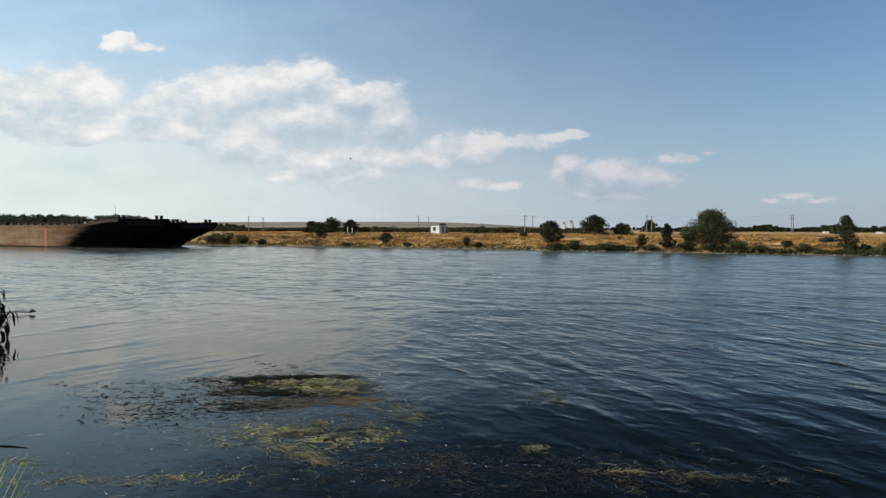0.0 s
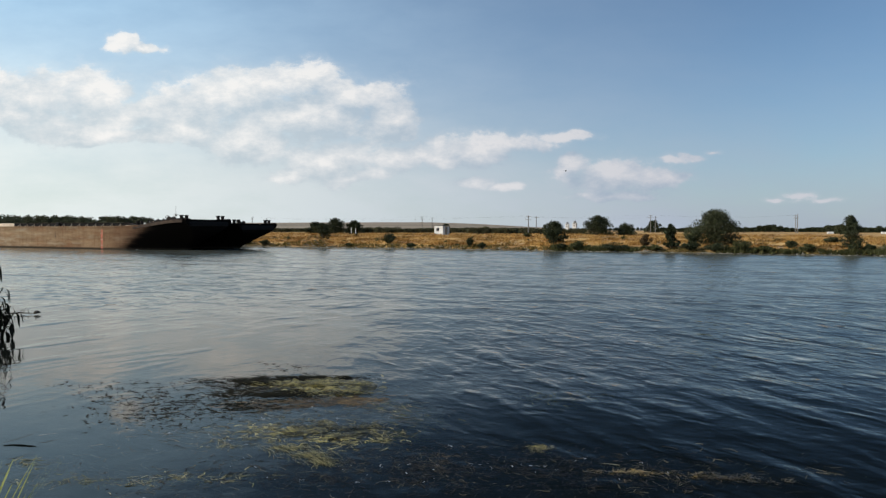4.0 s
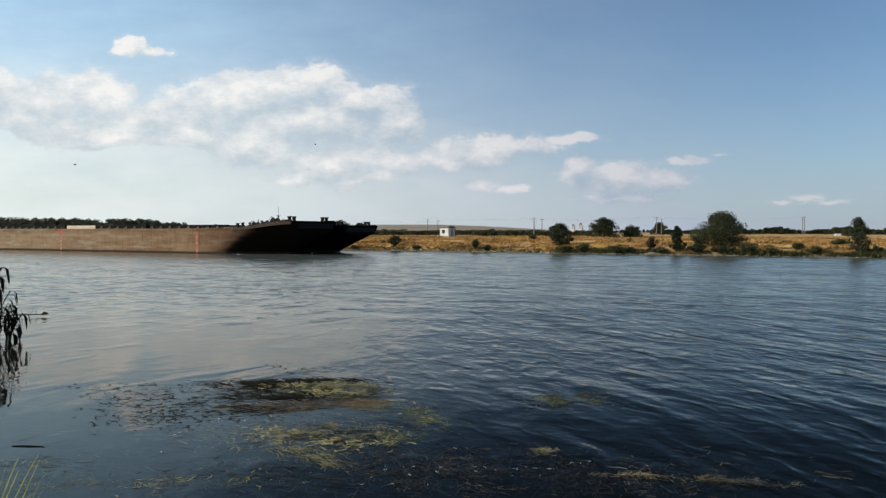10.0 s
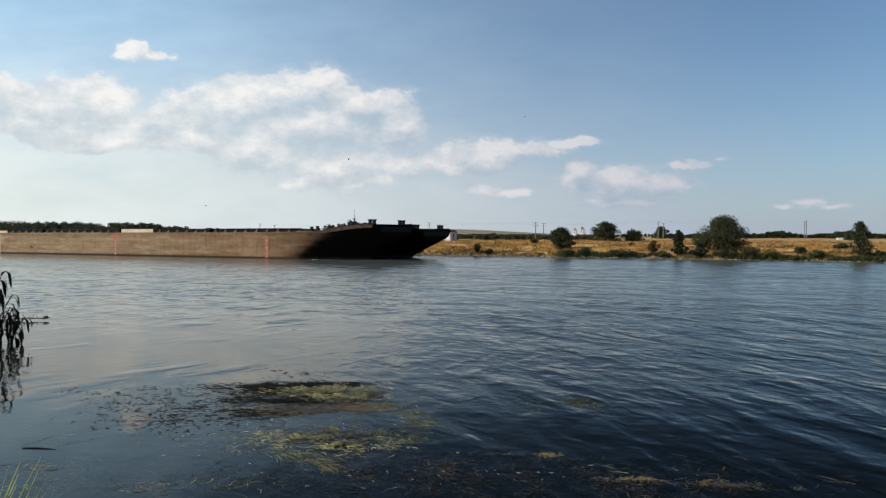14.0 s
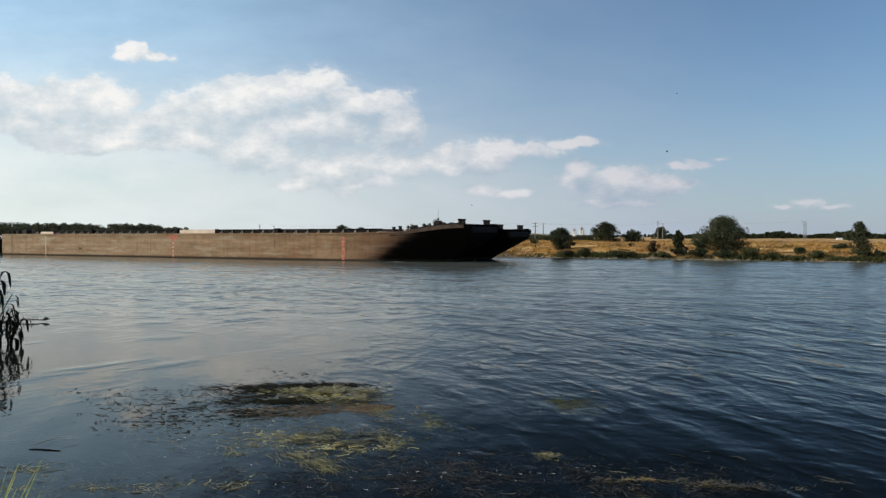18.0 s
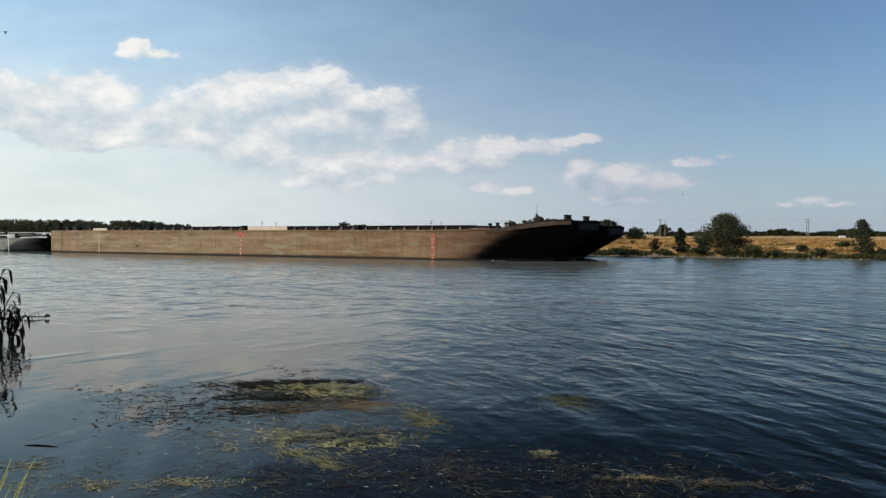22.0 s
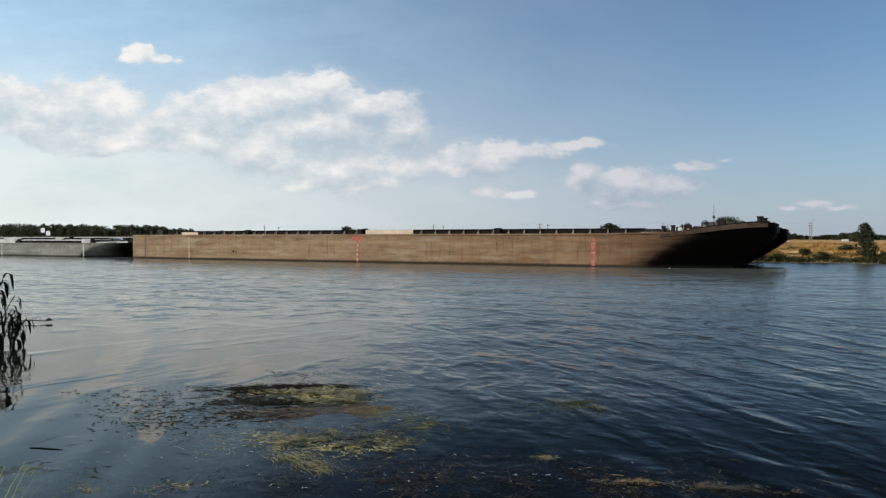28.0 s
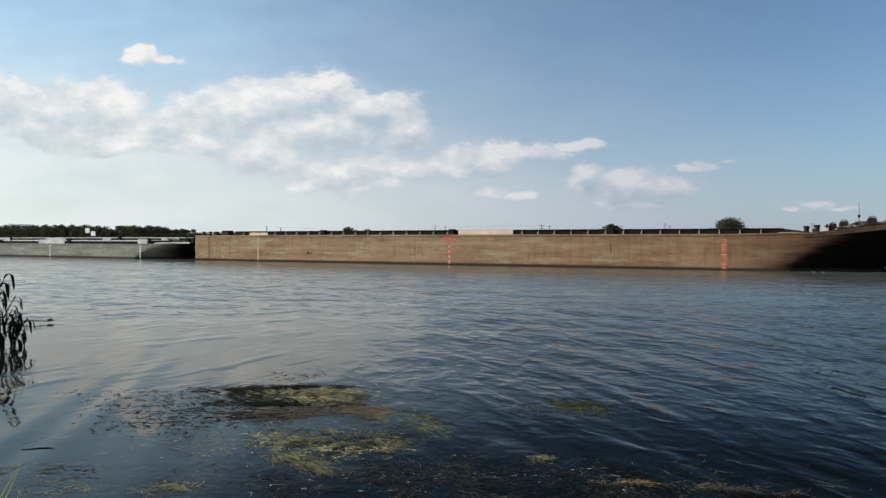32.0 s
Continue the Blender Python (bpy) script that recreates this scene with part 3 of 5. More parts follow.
def ring(bm, m, r, thick, n=18, k=6):
    rows = []
    for i in range(n):
        u = 2 * math.pi * i / n
        row = []
        for j in range(k):
            v = 2 * math.pi * j / k
            rr = r + thick * math.cos(v)
            row.append(bm.verts.new(m @ Vector((rr * math.cos(u), rr * math.sin(u), thick * math.sin(v)))))
        rows.append(row)
    for i in range(n):
        for j in range(k):
            bm.faces.new((rows[i][j], rows[(i + 1) % n][j], rows[(i + 1) % n][(j + 1) % k], rows[i][(j + 1) % k]))
    return bm


def loft(rows, close_ends=True):
    """Rows of equal numbers of points, skinned in order."""
    bm = bmesh.new()
    vs = [[bm.verts.new(p) for p in row] for row in rows]
    for r0, r1 in zip(vs, vs[1:]):
        for j in range(len(r0) - 1):
            bm.faces.new((r0[j], r0[j + 1], r1[j + 1], r1[j]))
    return bm, vs


# ---- ground and water ----
BANK = 83.9           # the far water's edge
PROFILE = [(-300, 1.6), (-20, 1.35), (0.8, 1.15), (1.8, 0.85), (3.4, 0.0), (4.2, -0.35), (7.0, -0.6), (12, -1.3), (20, -2.6), (40, -4.0), (60, -4.2),
           (78, -2.4), (83.0, -0.35), (83.9, 0.0), (84.5, 0.30), (86, 0.65), (92, 0.95), (110, 1.12), (270, 1.3), (600, 1.5)]


def smooth(a, b, v):
    k = min(1.0, max(0.0, (v - a) / (b - a)))
    return k * k * (3 - 2 * k)


def land(x, y):
    """Height of the ground."""
    z = float(np.interp(y, [p[0] for p in PROFILE], [p[1] for p in PROFILE]))
    if y > 84:
        k = smooth(84, 88, y)
        z += k * (0.42 * noise.noise((x * 0.10, y * 0.13, 0)) * smooth(300, 120, y) + 0.22 * noise.noise((x * 0.42, y * 0.33, 3)) + 0.08 * noise.noise((x * 1.3, y * 0.9, 6)))
        z += 1.25 * math.exp(-((x + 64.9) / 1.7) ** 2 - ((y - 85.6) / 1.2) ** 2)          # spoil heap at the edge
    if y > 500:
        bearing = math.degrees(math.atan2(x, y)) + TURN
        ridge = smooth(14, -2, bearing) * (0.85 + 0.15 * smooth(-25, -8, bearing))
        z += ridge * (28 * smooth(700, 2400, y) + 6 * noise.noise((x * 0.0012, y * 0.001, 5)) * smooth(700, 1500, y))
    if y < 3.4:
        z += 0.06 * noise.noise((x * 0.8, y * 0.8, 2))
    elif y < 30:
        z += 0.12 * noise.noise((x * 0.5, y * 0.5, 8)) * smooth(3.4, 5, y)
    return z


def build_ground():
    xs = list(np.unique(np.concatenate([-np.geomspace(130, 5000, 22), np.linspace(-130, 60, 230), np.geomspace(60, 4500, 18)])))
    ys = list(np.unique(np.concatenate([np.linspace(-300, -5, 8), np.linspace(-5, 14, 56), np.linspace(14, 82, 24), np.linspace(82, 96, 46),
                                        np.linspace(96, 200, 50), np.geomspace(200, 4800, 60)])))
    verts = [(x, y, land(x, y)) for y in ys for x in xs]
    n = len(xs)
    faces = [(j * n + i, j * n + i + 1, (j + 1) * n + i + 1, (j + 1) * n + i) for j in range(len(ys) - 1) for i in range(n - 1)]
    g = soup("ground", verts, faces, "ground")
    for p in g.data.polygons:
        p.use_smooth = True
    tagged(g, "dry straw-coloured grassland with sandy banks and far fields", "ground", kind="structure")


def build_water():
    """One sheet; its waves are real, long-crested and low, the ripples on them are in the material."""
    xs = np.unique(np.round(np.concatenate([np.linspace(-1200, -160, 10), np.arange(-160, -32, 0.8), np.arange(-32, 6, 0.22), np.arange(6, 30, 0.8), np.linspace(30, 600, 10)]), 3))
    ys = np.unique(np.round(np.concatenate([np.arange(2.0, 20, 0.11), np.arange(20, 87, 0.28)]), 3))
    gx, gy = np.meshgrid(xs, ys)
    side = gx * math.cos(A0) + gy * math.sin(A0)
    c = 0.775 * gx + 0.631 * gy
    calm = np.clip((side + 8) / 9, 0.15, 1.0)
    near = np.exp(-((gy - 3) / 16) ** 2) * calm
    bent = 1.6 * np.sin(gx * 0.35 + 0.2 * gy) + 0.8 * np.sin(gx * 0.9 + gy * 0.5)
    gz = near * (0.009 * np.sin(c * 5.6 + bent) + 0.004 * np.sin(c * 8.1 + 1.7 * bent + 1.0))
    far = np.clip((gy - 10) / 16, 0, 1) * np.clip((84.5 - gy) / 3, 0, 1)
    rng = np.random.RandomState(5)
    for k in range(9):
        length = 0.95 * 1.19 ** k
        a = radians(90 + rng.uniform(-38, 38))
        kx, ky = math.cos(a) * 6.283 / length, math.sin(a) * 6.283 / length
        group = 0.55 + 0.45 * np.sin(gx * rng.uniform(0.05, 0.2) + gy * rng.uniform(0.05, 0.25) + k)
        gz = gz + far * group * 0.0016 * length * np.sin(kx * gx + ky * gy + rng.uniform(0, 6.3) + 0.8 * np.sin(gx * 0.21 + k))
    n = len(xs)
    verts = np.stack([gx.ravel(), gy.ravel(), gz.ravel()], 1).tolist()
    faces = [(q * n + i, q * n + i + 1, (q + 1) * n + i + 1, (q + 1) * n + i) for q in range(len(ys) - 1) for i in range(n - 1)]
    w = soup("water", verts, faces, "water")
    w.data.polygons.foreach_set("use_smooth", [True] * len(w.data.polygons))
    return tagged(w, "rippled blue-grey canal water mirroring sky and clouds", "water", kind="structure")


build_ground()
WATER = build_water()


# ---- barges ----
def hull(length, beam, deck, rise, bow):
    """Half-open hull: square stern, flat sides, spoon bow under a square deck. x runs from stern to stem, y from the near side to the far."""
    half = beam / 2
    levels = [1.0, 0.93, 0.87, 0.80, 0.72, 0.64, 0.56, 0.48, 0.40, 0.32, 0.24, 0.16, 0.08, 0.02, -0.08, -0.2]           # share of the deck's height
    stations = [0, 0.02, 0.15] + [length * k / 16 for k in range(1, 14)] + list(np.linspace(length - bow - 1, length, 34))
    stations = sorted({round(float(s), 3) for s in stations if s <= length})

    def sheer(x):
        return deck + rise * smooth(length - bow * 1.05, length - 0.5, x) ** 1.0

    def front(k):
        if k > 0.70:
            return length
        return length - 3.6 * ((0.70 - k) / 0.70) ** 1.15

    rows_near = []
    for x in stations:
        row = []
        for k in levels:
            begin = length - bow - 0.4 + 4.4 * max(0, k) ** 1.3
            stop = front(max(0, k))
            xx = min(x, stop) if x < length - bow else (length - bow) + (x - (length - bow)) * (stop - (length - bow)) / bow
            u = max(0.0, (xx - begin) / max(0.1, stop - begin))
            turn_in = 0.88 * (1 - smooth(0.05, 0.97, k)) ** 0.8 + 0.05
            inset = turn_in * (u ** 1.05 if k < 0.9 else u ** 2) * half
            z = k * sheer(x)
            if k < 0:
                z = k * 3.0
                inset += 0.4 * -k
            row.append((xx, inset, z))
        rows_near.append(row)
    bm = bmesh.new()
    near = [[bm.verts.new(p) for p in row] for row in rows_near]
    far = [[bm.verts.new((p[0], beam - p[1], p[2])) for p in row] for row in rows_near]
    for a, b in zip(near, near[1:]):
        for j in range(len(levels) - 1):
            bm.faces.new((a[j], a[j + 1], b[j + 1], b[j]))
    for a, b in zip(far, far[1:]):
        for j in range(len(levels) - 1):
            bm.faces.new((a[j], b[j], b[j + 1], a[j + 1]))
    for j in range(len(levels) - 1):
        bm.faces.new((near[0][j], far[0][j], far[0][j + 1], near[0][j + 1]))
        bm.faces.new((near[-1][j], near[-1][j + 1], far[-1][j + 1], far[-1][j]))
    for a, b, c, d in zip(near, near[1:], far, far[1:]):
        bm.faces.new((a[-1], c[-1], d[-1], b[-1]))
    bmesh.ops.recalc_face_normals(bm, faces=bm.faces[:])
    bmesh.ops.split_edges(bm, edges=[e for e in bm.edges if len(e.link_faces) == 2 and e.calc_face_angle() > 0.7])
    for f in bm.faces:
        f.smooth = True
    return bm, sheer


def bollard(name, parent, x, y, z, r=0.2, h=0.62, mat="dark_steel"):
    bm = rodded((0, 0, 0), (0, 0, h), r * 0.86, None, 14)
    rod(bm, (0, 0, h - 0.10), (0, 0, h), r * 1.12, None, 14)
    rod(bm, (0, 0, 0), (0, 0, 0.06), r * 1.25, None, 14)
    return part(name, bm, mat, parent, at=pose(x, y, z))


def barge(name, label, beam, deck, rise, paint, trim):
    """A dumb barge: hull, deck, coaming with stays, covers, bollards, winches, mast."""
    L = 76.2
    b = thing(name, pose(0, 0, 0), label, "barge", "barges of the convoy")
    bm, sheer = hull(L, beam, deck, rise, 10.0)
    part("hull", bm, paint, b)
    # deck plate, following the sheer, 4 mm under the plate edge
    xs = list(np.linspace(0.01, L - 10, 8)) + list(np.linspace(L - 9.6, L - 0.02, 12))
    bm, _ = loft([[(x, 0.10 + 0.25 * smooth(L - 6, L, x), sheer(x) - 0.05), (x, beam - 0.10 - 0.25 * smooth(L - 6, L, x), sheer(x) - 0.05)] for x in xs])
    part("deck", bm, "deck", b)
    # rubbing strake along the deck edge, near and far
    for y0 in (-0.035, beam + 0.035):
        rows = []
        for x in np.linspace(0.02, L - 8, 10):
            z = sheer(x)
            rows.append([(x, y0 - 0.03, z - 0.16), (x, y0 + 0.03, z - 0.16), (x, y0 + 0.03, z - 0.02), (x, y0 - 0.03, z - 0.02), (x, y0 - 0.03, z - 0.16)])
        bm, _ = loft(rows)
        part("rubbing_strake", bm, paint, b)
    # toe board round the bow
    for y in (0.08, beam - 0.13):
        bm, vs = loft([[(x, y, sheer(x) - 0.06), (x, y, sheer(x) + 0.12), (x, y + 0.05, sheer(x) + 0.12), (x, y + 0.05, sheer(x) - 0.06), (x, y, sheer(x) - 0.06)]
                       for x in np.linspace(L - 6.6, L - 0.3, 10)])
        part("bow_toe_board", bm, "coaming" if deck > 2.5 else "pale_grey", b)
    # coaming: a low dark wall set in from the side, stays and a top flange
    c0, c1, ci = 6.0, 65.7, 0.75
    top = deck + 0.46
    for y in (ci, beam - ci - 0.06):
        bm = boxed(c0, c1, y, y + 0.06, deck - 0.04, top - 0.05)
        part("coaming_wall", bm, "coaming", b)
        bm = boxed(c0 - 0.1, c1 + 0.1, y - 0.12, y + 0.10, top - (0.05 if deck > 2.5 else 0.13), top, 0.012)
        part("coaming_flange", bm, "flange" if deck > 2.5 else trim, b)
    # sloping end pieces of the coaming towards the bow
    for y in (ci, beam - ci - 0.06):
        bm, vs = loft([[(c1, y, deck - 0.04), (c1, y, top - 0.03), (c1 + 2.1, y, deck + 0.12), (c1 + 2.1, y, deck - 0.04), (c1, y, deck - 0.04)],
                       [(c1, y + 0.06, deck - 0.04), (c1, y + 0.06, top - 0.03), (c1 + 2.1, y + 0.06, deck + 0.12), (c1 + 2.1, y + 0.06, deck - 0.04), (c1, y + 0.06, deck - 0.04)]])
        bm.faces.new(vs[0][:-1])
        bm.faces.new(vs[1][:-1])
        part("coaming_wing", bm, "dark_steel", b)
    part("coaming_end", boxed(c0 - 0.06, c0, ci, beam - ci, deck - 0.04, top - 0.05), "dark_steel", b)
    part("coaming_end", boxed(c1, c1 + 0.06, ci, beam - ci, deck - 0.04, top - 0.05), "dark_steel", b)
    stay = boxed(-0.04, 0.04, -0.52, 0.0, 0.0, 0.05)
    rod(stay, (0, -0.46, 0.03), (0, -0.04, 0.40), 0.035, None, 6)
    box(stay, -0.035, 0.035, -0.10, -0.02, 0.0, 0.41)
    me = bpy.data.meshes.new("coaming_stay")
    stay.to_mesh(me)
    stay.free()
    x = 7.4
    while x < c1 - 0.6:
        mesh_part("coaming_stay", me, trim if deck > 2.5 else "dark_steel", b, at=pose(x, ci, deck - 0.05))
        x += 1.62
    for x in (3.0, 19.2, 35.4, 51.6):
        if x > c0:
            part("coaming_block", boxed(x - 0.32, x + 0.32, ci - 0.30, ci + 0.28, deck - 0.04, top + 0.09, 0.03), "coaming", b)
            part("coaming_block", boxed(x - 0.32, x + 0.32, beam - ci - 0.28, beam - ci + 0.3, deck - 0.04, top + 0.09, 0.03), "dark_steel", b)
    # flat hatch covers lying lower between the coamings
    for k in range(10):
        x0 = c0 + 0.2 + k * 5.93
        part("hatch_cover", boxed(x0, x0 + 5.85, ci + 0.12, beam - ci - 0.12, top - 0.16, top - 0.06 + 0.01 * (k % 2), 0.01), "dark_steel", b)
    # bollards
    for x in (67.4, 68.2):
        for y in (0.55, beam - 0.55):
            bollard("bollard", b, x, y, sheer(x) - 0.06)
    for x, y in ((75.1, 0.7), (75.1, 1.5), (75.1, beam - 1.5), (75.1, beam - 0.7)):
        bollard("bow_bollard", b, x, y, sheer(x) - 0.06, 0.24, 0.60)
    for x in (1.0, 2.1):
        for y in (0.5, beam - 0.5):
            bollard("stern_bollard", b, x, y, deck - 0.06, 0.17, 0.5)
    return b, sheer, L


def stripe(parent, x, w, z0, z1, mat, name="draught_mark", label="", proud=0.006):
    return part(name, boxed(x - w / 2, x + w / 2, -proud, 0.05, z0, z1), mat, parent, label)


def winch(parent, x, y, z, big=1.0, drum="dark_steel"):
    """A mooring winch: frame, drum with flanges, hand wheel."""
    w = part("winch", boxed(-0.5 * big, 0.5 * big, -0.6 * big, 0.6 * big, 0, 0.14 * big, 0.02), "dark_steel", parent, "dark rusty mooring winch", at=pose(x, y, z))
    bm = rodded((0, -0.42 * big, 0.42 * big), (0, 0.42 * big, 0.42 * big), 0.20 * big, None, 14)
    for k in (-0.44, 0.40):
        rod(bm, (0, k * big, 0.42 * big), (0, (k + 0.05) * big, 0.42 * big), 0.36 * big, None, 18)
    part("drum", bm, drum, w)
    for k in (-0.54, 0.48):
        bm = boxed(-0.34 * big, 0.34 * big, k * big, (k + 0.06) * big, 0.1 * big, 0.55 * big, 0.03)
        part("side_frame", bm, "dark_steel", w)
    bm = ring(bmesh.new(), pose(0, -0.66 * big, 0.55 * big, 90, 0, 0), 0.32 * big, 0.03 * big)
    for k in range(3):
        u = k * math.pi / 3
        rod(bm, (0.32 * big * math.cos(u), -0.66 * big, (0.55 + 0.32 * math.sin(u)) * big), (-0.32 * big * math.cos(u), -0.66 * big, (0.55 - 0.32 * math.sin(u)) * big), 0.018, None, 6)
    part("hand_wheel", bm, "dark_steel", w)
    return w


BEAM = 8.4
NEAR_FACE = 63.5
brown, sheer_a, LB = barge("rusty_barge", "long rust-brown cargo barge with dark bow, riding high", BEAM, 3.06, 0.85, "hull", "rail_light")
brown_far, sheer_b, _ = barge("rusty_barge", "dark cargo barge lashed abreast of a rusty one", BEAM, 2.95, 0.50, "hull", "rail_light")
grey, sheer_c, _ = barge("grey_barge", "grey weathered cargo barge with white panels, low in the water", BEAM, 1.95, 0.14, "hull_grey", "pale_grey")
grey_far, sheer_d, _ = barge("grey_barge", "grey cargo barge lashed abreast of another grey one", BEAM, 2.35, 0.14, "hull_grey", "pale_grey")


def dress_brown(b):
    # painted marks on the near side
    for k in range(11):
        stripe(b, 2.34, 0.20, 0.35 + k * 0.235, 0.35 + k * 0.235 + 0.14, "black")
    stripe(b, 10.2, 0.16, 0.12, 2.75, "pale_mark")
    stripe(b, 35.45, 0.26, 0.12, 2.33, "red")
    for k in range(4):
        stripe(b, 35.45, 0.20, 0.25 + k * 0.50, 0.47 + k * 0.50, "pale_mark", proud=0.012)
    stripe(b, 35.45, 1.4, 2.33, 2.84, "red", "load_mark")
    stripe(b, 61.3, 0.34, 0.12, 2.62, "red")
    for k in range(3):
        stripe(b, 61.3, 0.5, 0.5 + 0.8 * k, 0.55 + 0.8 * k, "pale_mark", proud=0.012)
    stripe(b, 51.8, 0.07, 1.3, 2.3, "black", "plate_seam")
    part("drain_hole", rodded((17.6, -0.012, 1.05), (17.6, 0.1, 1.05), 0.16, None, 14), "black", b)
    part("drain_hole", rodded((17.95, -0.012, 1.0), (17.95, 0.1, 1.0), 0.11, None, 14), "black", b)
    # welded frames that show through as faint ribs
    for k in range(1, 13):
        part("plate_seam", boxed(k * 5.1 - 0.02, k * 5.1 + 0.02, -0.005, 0.03, 0.1, 2.86), "hull", b)
    # pale boards and gear along the coaming
    part("cover_board", boxed(36.3, 42.2, 0.30, 0.36, 3.06, 3.50, 0.01), "panel", b, "cream boards leaning on the coaming")
    part("cover_board", boxed(8.6, 11.4, 0.30, 0.36, 3.04, 3.36, 0.01), "panel", b, "cream boards leaning on the coaming")
    part("cover_board", boxed(65.4, 68.0, 0.35, 0.55, 3.08, 3.16, 0.01), "panel", b)
    part("stern_box", boxed(4.0, 5.0, 0.5, 1.4, 3.0, 3.62, 0.03), "dark_steel", b)
    part("stern_box", boxed(2.6, 3.1, 0.5, 1.0, 3.0, 3.5, 0.03), "dark_steel", b)
    rows = []
    for x in np.linspace(67.2, 75.75, 14):
        inset = 0.05 * max(0.0, (x - 70.2) / 6.0) ** 2 * 4.2 - 0.03
        top = sheer_a(x)
        rows.append([(x, inset, top - 0.40), (x, inset - 0.03, top - 0.38), (x, inset - 0.03, top - 0.01), (x, inset + 0.06, top + 0.01)])
    part("bow_strake", loft(rows)[0], "rust_dark", b, "dark rusty plate along the bow's edge")
    z = sheer_a(70) - 0.06
    for x, y, h in ((68.9, 1.0, 0.55), (70.9, 0.8, 0.50), (73.2, 0.9, 0.34)):
        part("mooring_post", rod(rodded((x, y, sheer_a(x) - 0.06), (x, y, sheer_a(x) + h), 0.09, None, 10), (x - 0.22, y, sheer_a(x) + h * 0.7), (x + 0.22, y, sheer_a(x) + h * 0.7), 0.05, None, 8), "dark_steel", b)
    for x, w in ((69.4, 0.7), (71.9, 0.9), (73.0, 1.3)):
        part("deck_plank", boxed(x, x + w, 0.3, 0.45, sheer_a(x) + 0.05, sheer_a(x) + 0.13, 0.01), "pale_mark", b, "pale worn plank")
    part("deck_locker", boxed(68.55, 69.15, 1.2, 1.9, sheer_a(69) - 0.06, sheer_a(69) + 0.42, 0.03), "pale_grey", b, "pale grey steel locker")
    winch(b, 69.3, 1.6, sheer_a(69.3) - 0.05, 0.8)
    winch(b, 72.0, 1.9, sheer_a(72) - 0.05, 0.95)
    winch(b, 70.2, 6.2, sheer_a(70.2) - 0.05, 1.0)
    part("deck_box", boxed(68.6, 69.0, 0.5, 1.0, z - 0.25, z + 0.15, 0.03), "pale_grey", b)
    rnd = random.Random(55)
    for x, y, w, h in ((70.3, 2.2, 0.75, 0.40), (71.1, 1.3, 0.60, 0.46), (73.0, 2.4, 0.70, 0.42), (73.7, 1.6, 0.55, 0.28), (69.9, 1.2, 0.45, 0.30), (71.6, 3.0, 0.8, 0.5)):
        bm = bmesh.new()
        bmesh.ops.create_icosphere(bm, subdivisions=3, radius=1.0)
        for v in bm.verts:
            q = v.co * (1 + 0.55 * noise.noise(v.co * 1.7 + Vector((x, y, 3))) + 0.25 * noise.noise(v.co * 5 + Vector((y, x, 0))))
            v.co = (q.x * w, q.y * w * 0.7, max(-0.05, q.z) * h)
        part("gear_heap", bm, rnd.choice(("canvas", "dark_steel", "canvas")), b, "heap of dark ropes and canvas", at=pose(x, y, sheer_a(x) - 0.06))
    part("rope_coil", ring(ring(bmesh.new(), pose(70.6, 0.9, z + 0.08), 0.36, 0.07), pose(70.6, 0.9, z + 0.2), 0.33, 0.07), "rope", b)
    part("plank", boxed(70.7, 73.4, 0.16, 0.42, z + 0.24, z + 0.32, 0.01), "panel", b)
    part("fender_beam", boxed(75.7, 76.35, 0.9, BEAM - 0.9, sheer_a(75) - 0.85, sheer_a(75) - 0.25, 0.08), "coaming", b)
    mast = part("mast", rodded((0, 0, 0), (0, 0, 2.2), 0.032, 0.012, 8), "dark_steel", b, at=pose(71.2, 3.4, sheer_a(71) - 0.06))
    part("crossbar", rodded((0, -0.36, 1.15), (0, 0.36, 1.15), 0.022, None, 6), "dark_steel", mast)
    bm = bmesh.new()
    bmesh.ops.create_uvsphere(bm, u_segments=10, v_segments=8, radius=0.12, matrix=Matrix.Translation((0, 0, 1.02)))
    part("lamp_ball", bm, "dark_steel", mast)


def dress_far(b, sheer, pale):
    z = sheer(70)
    winch(b, 70.5, 2.0, z - 0.05, 1.0)
    winch(b, 71.5, 6.0, z - 0.05, 1.0)
    part("fender_beam", boxed(75.7, 76.3, 0.9, BEAM - 0.9, sheer(75) - 0.85, sheer(75) - 0.25, 0.08), "coaming", b)
    for x0, x1 in pale:
        part("cover_board", boxed(x0, x1, 0.30, 0.36, sheer(40) - 0.02, sheer(40) + 0.44, 0.01), "white", b, "white boards on the coaming")


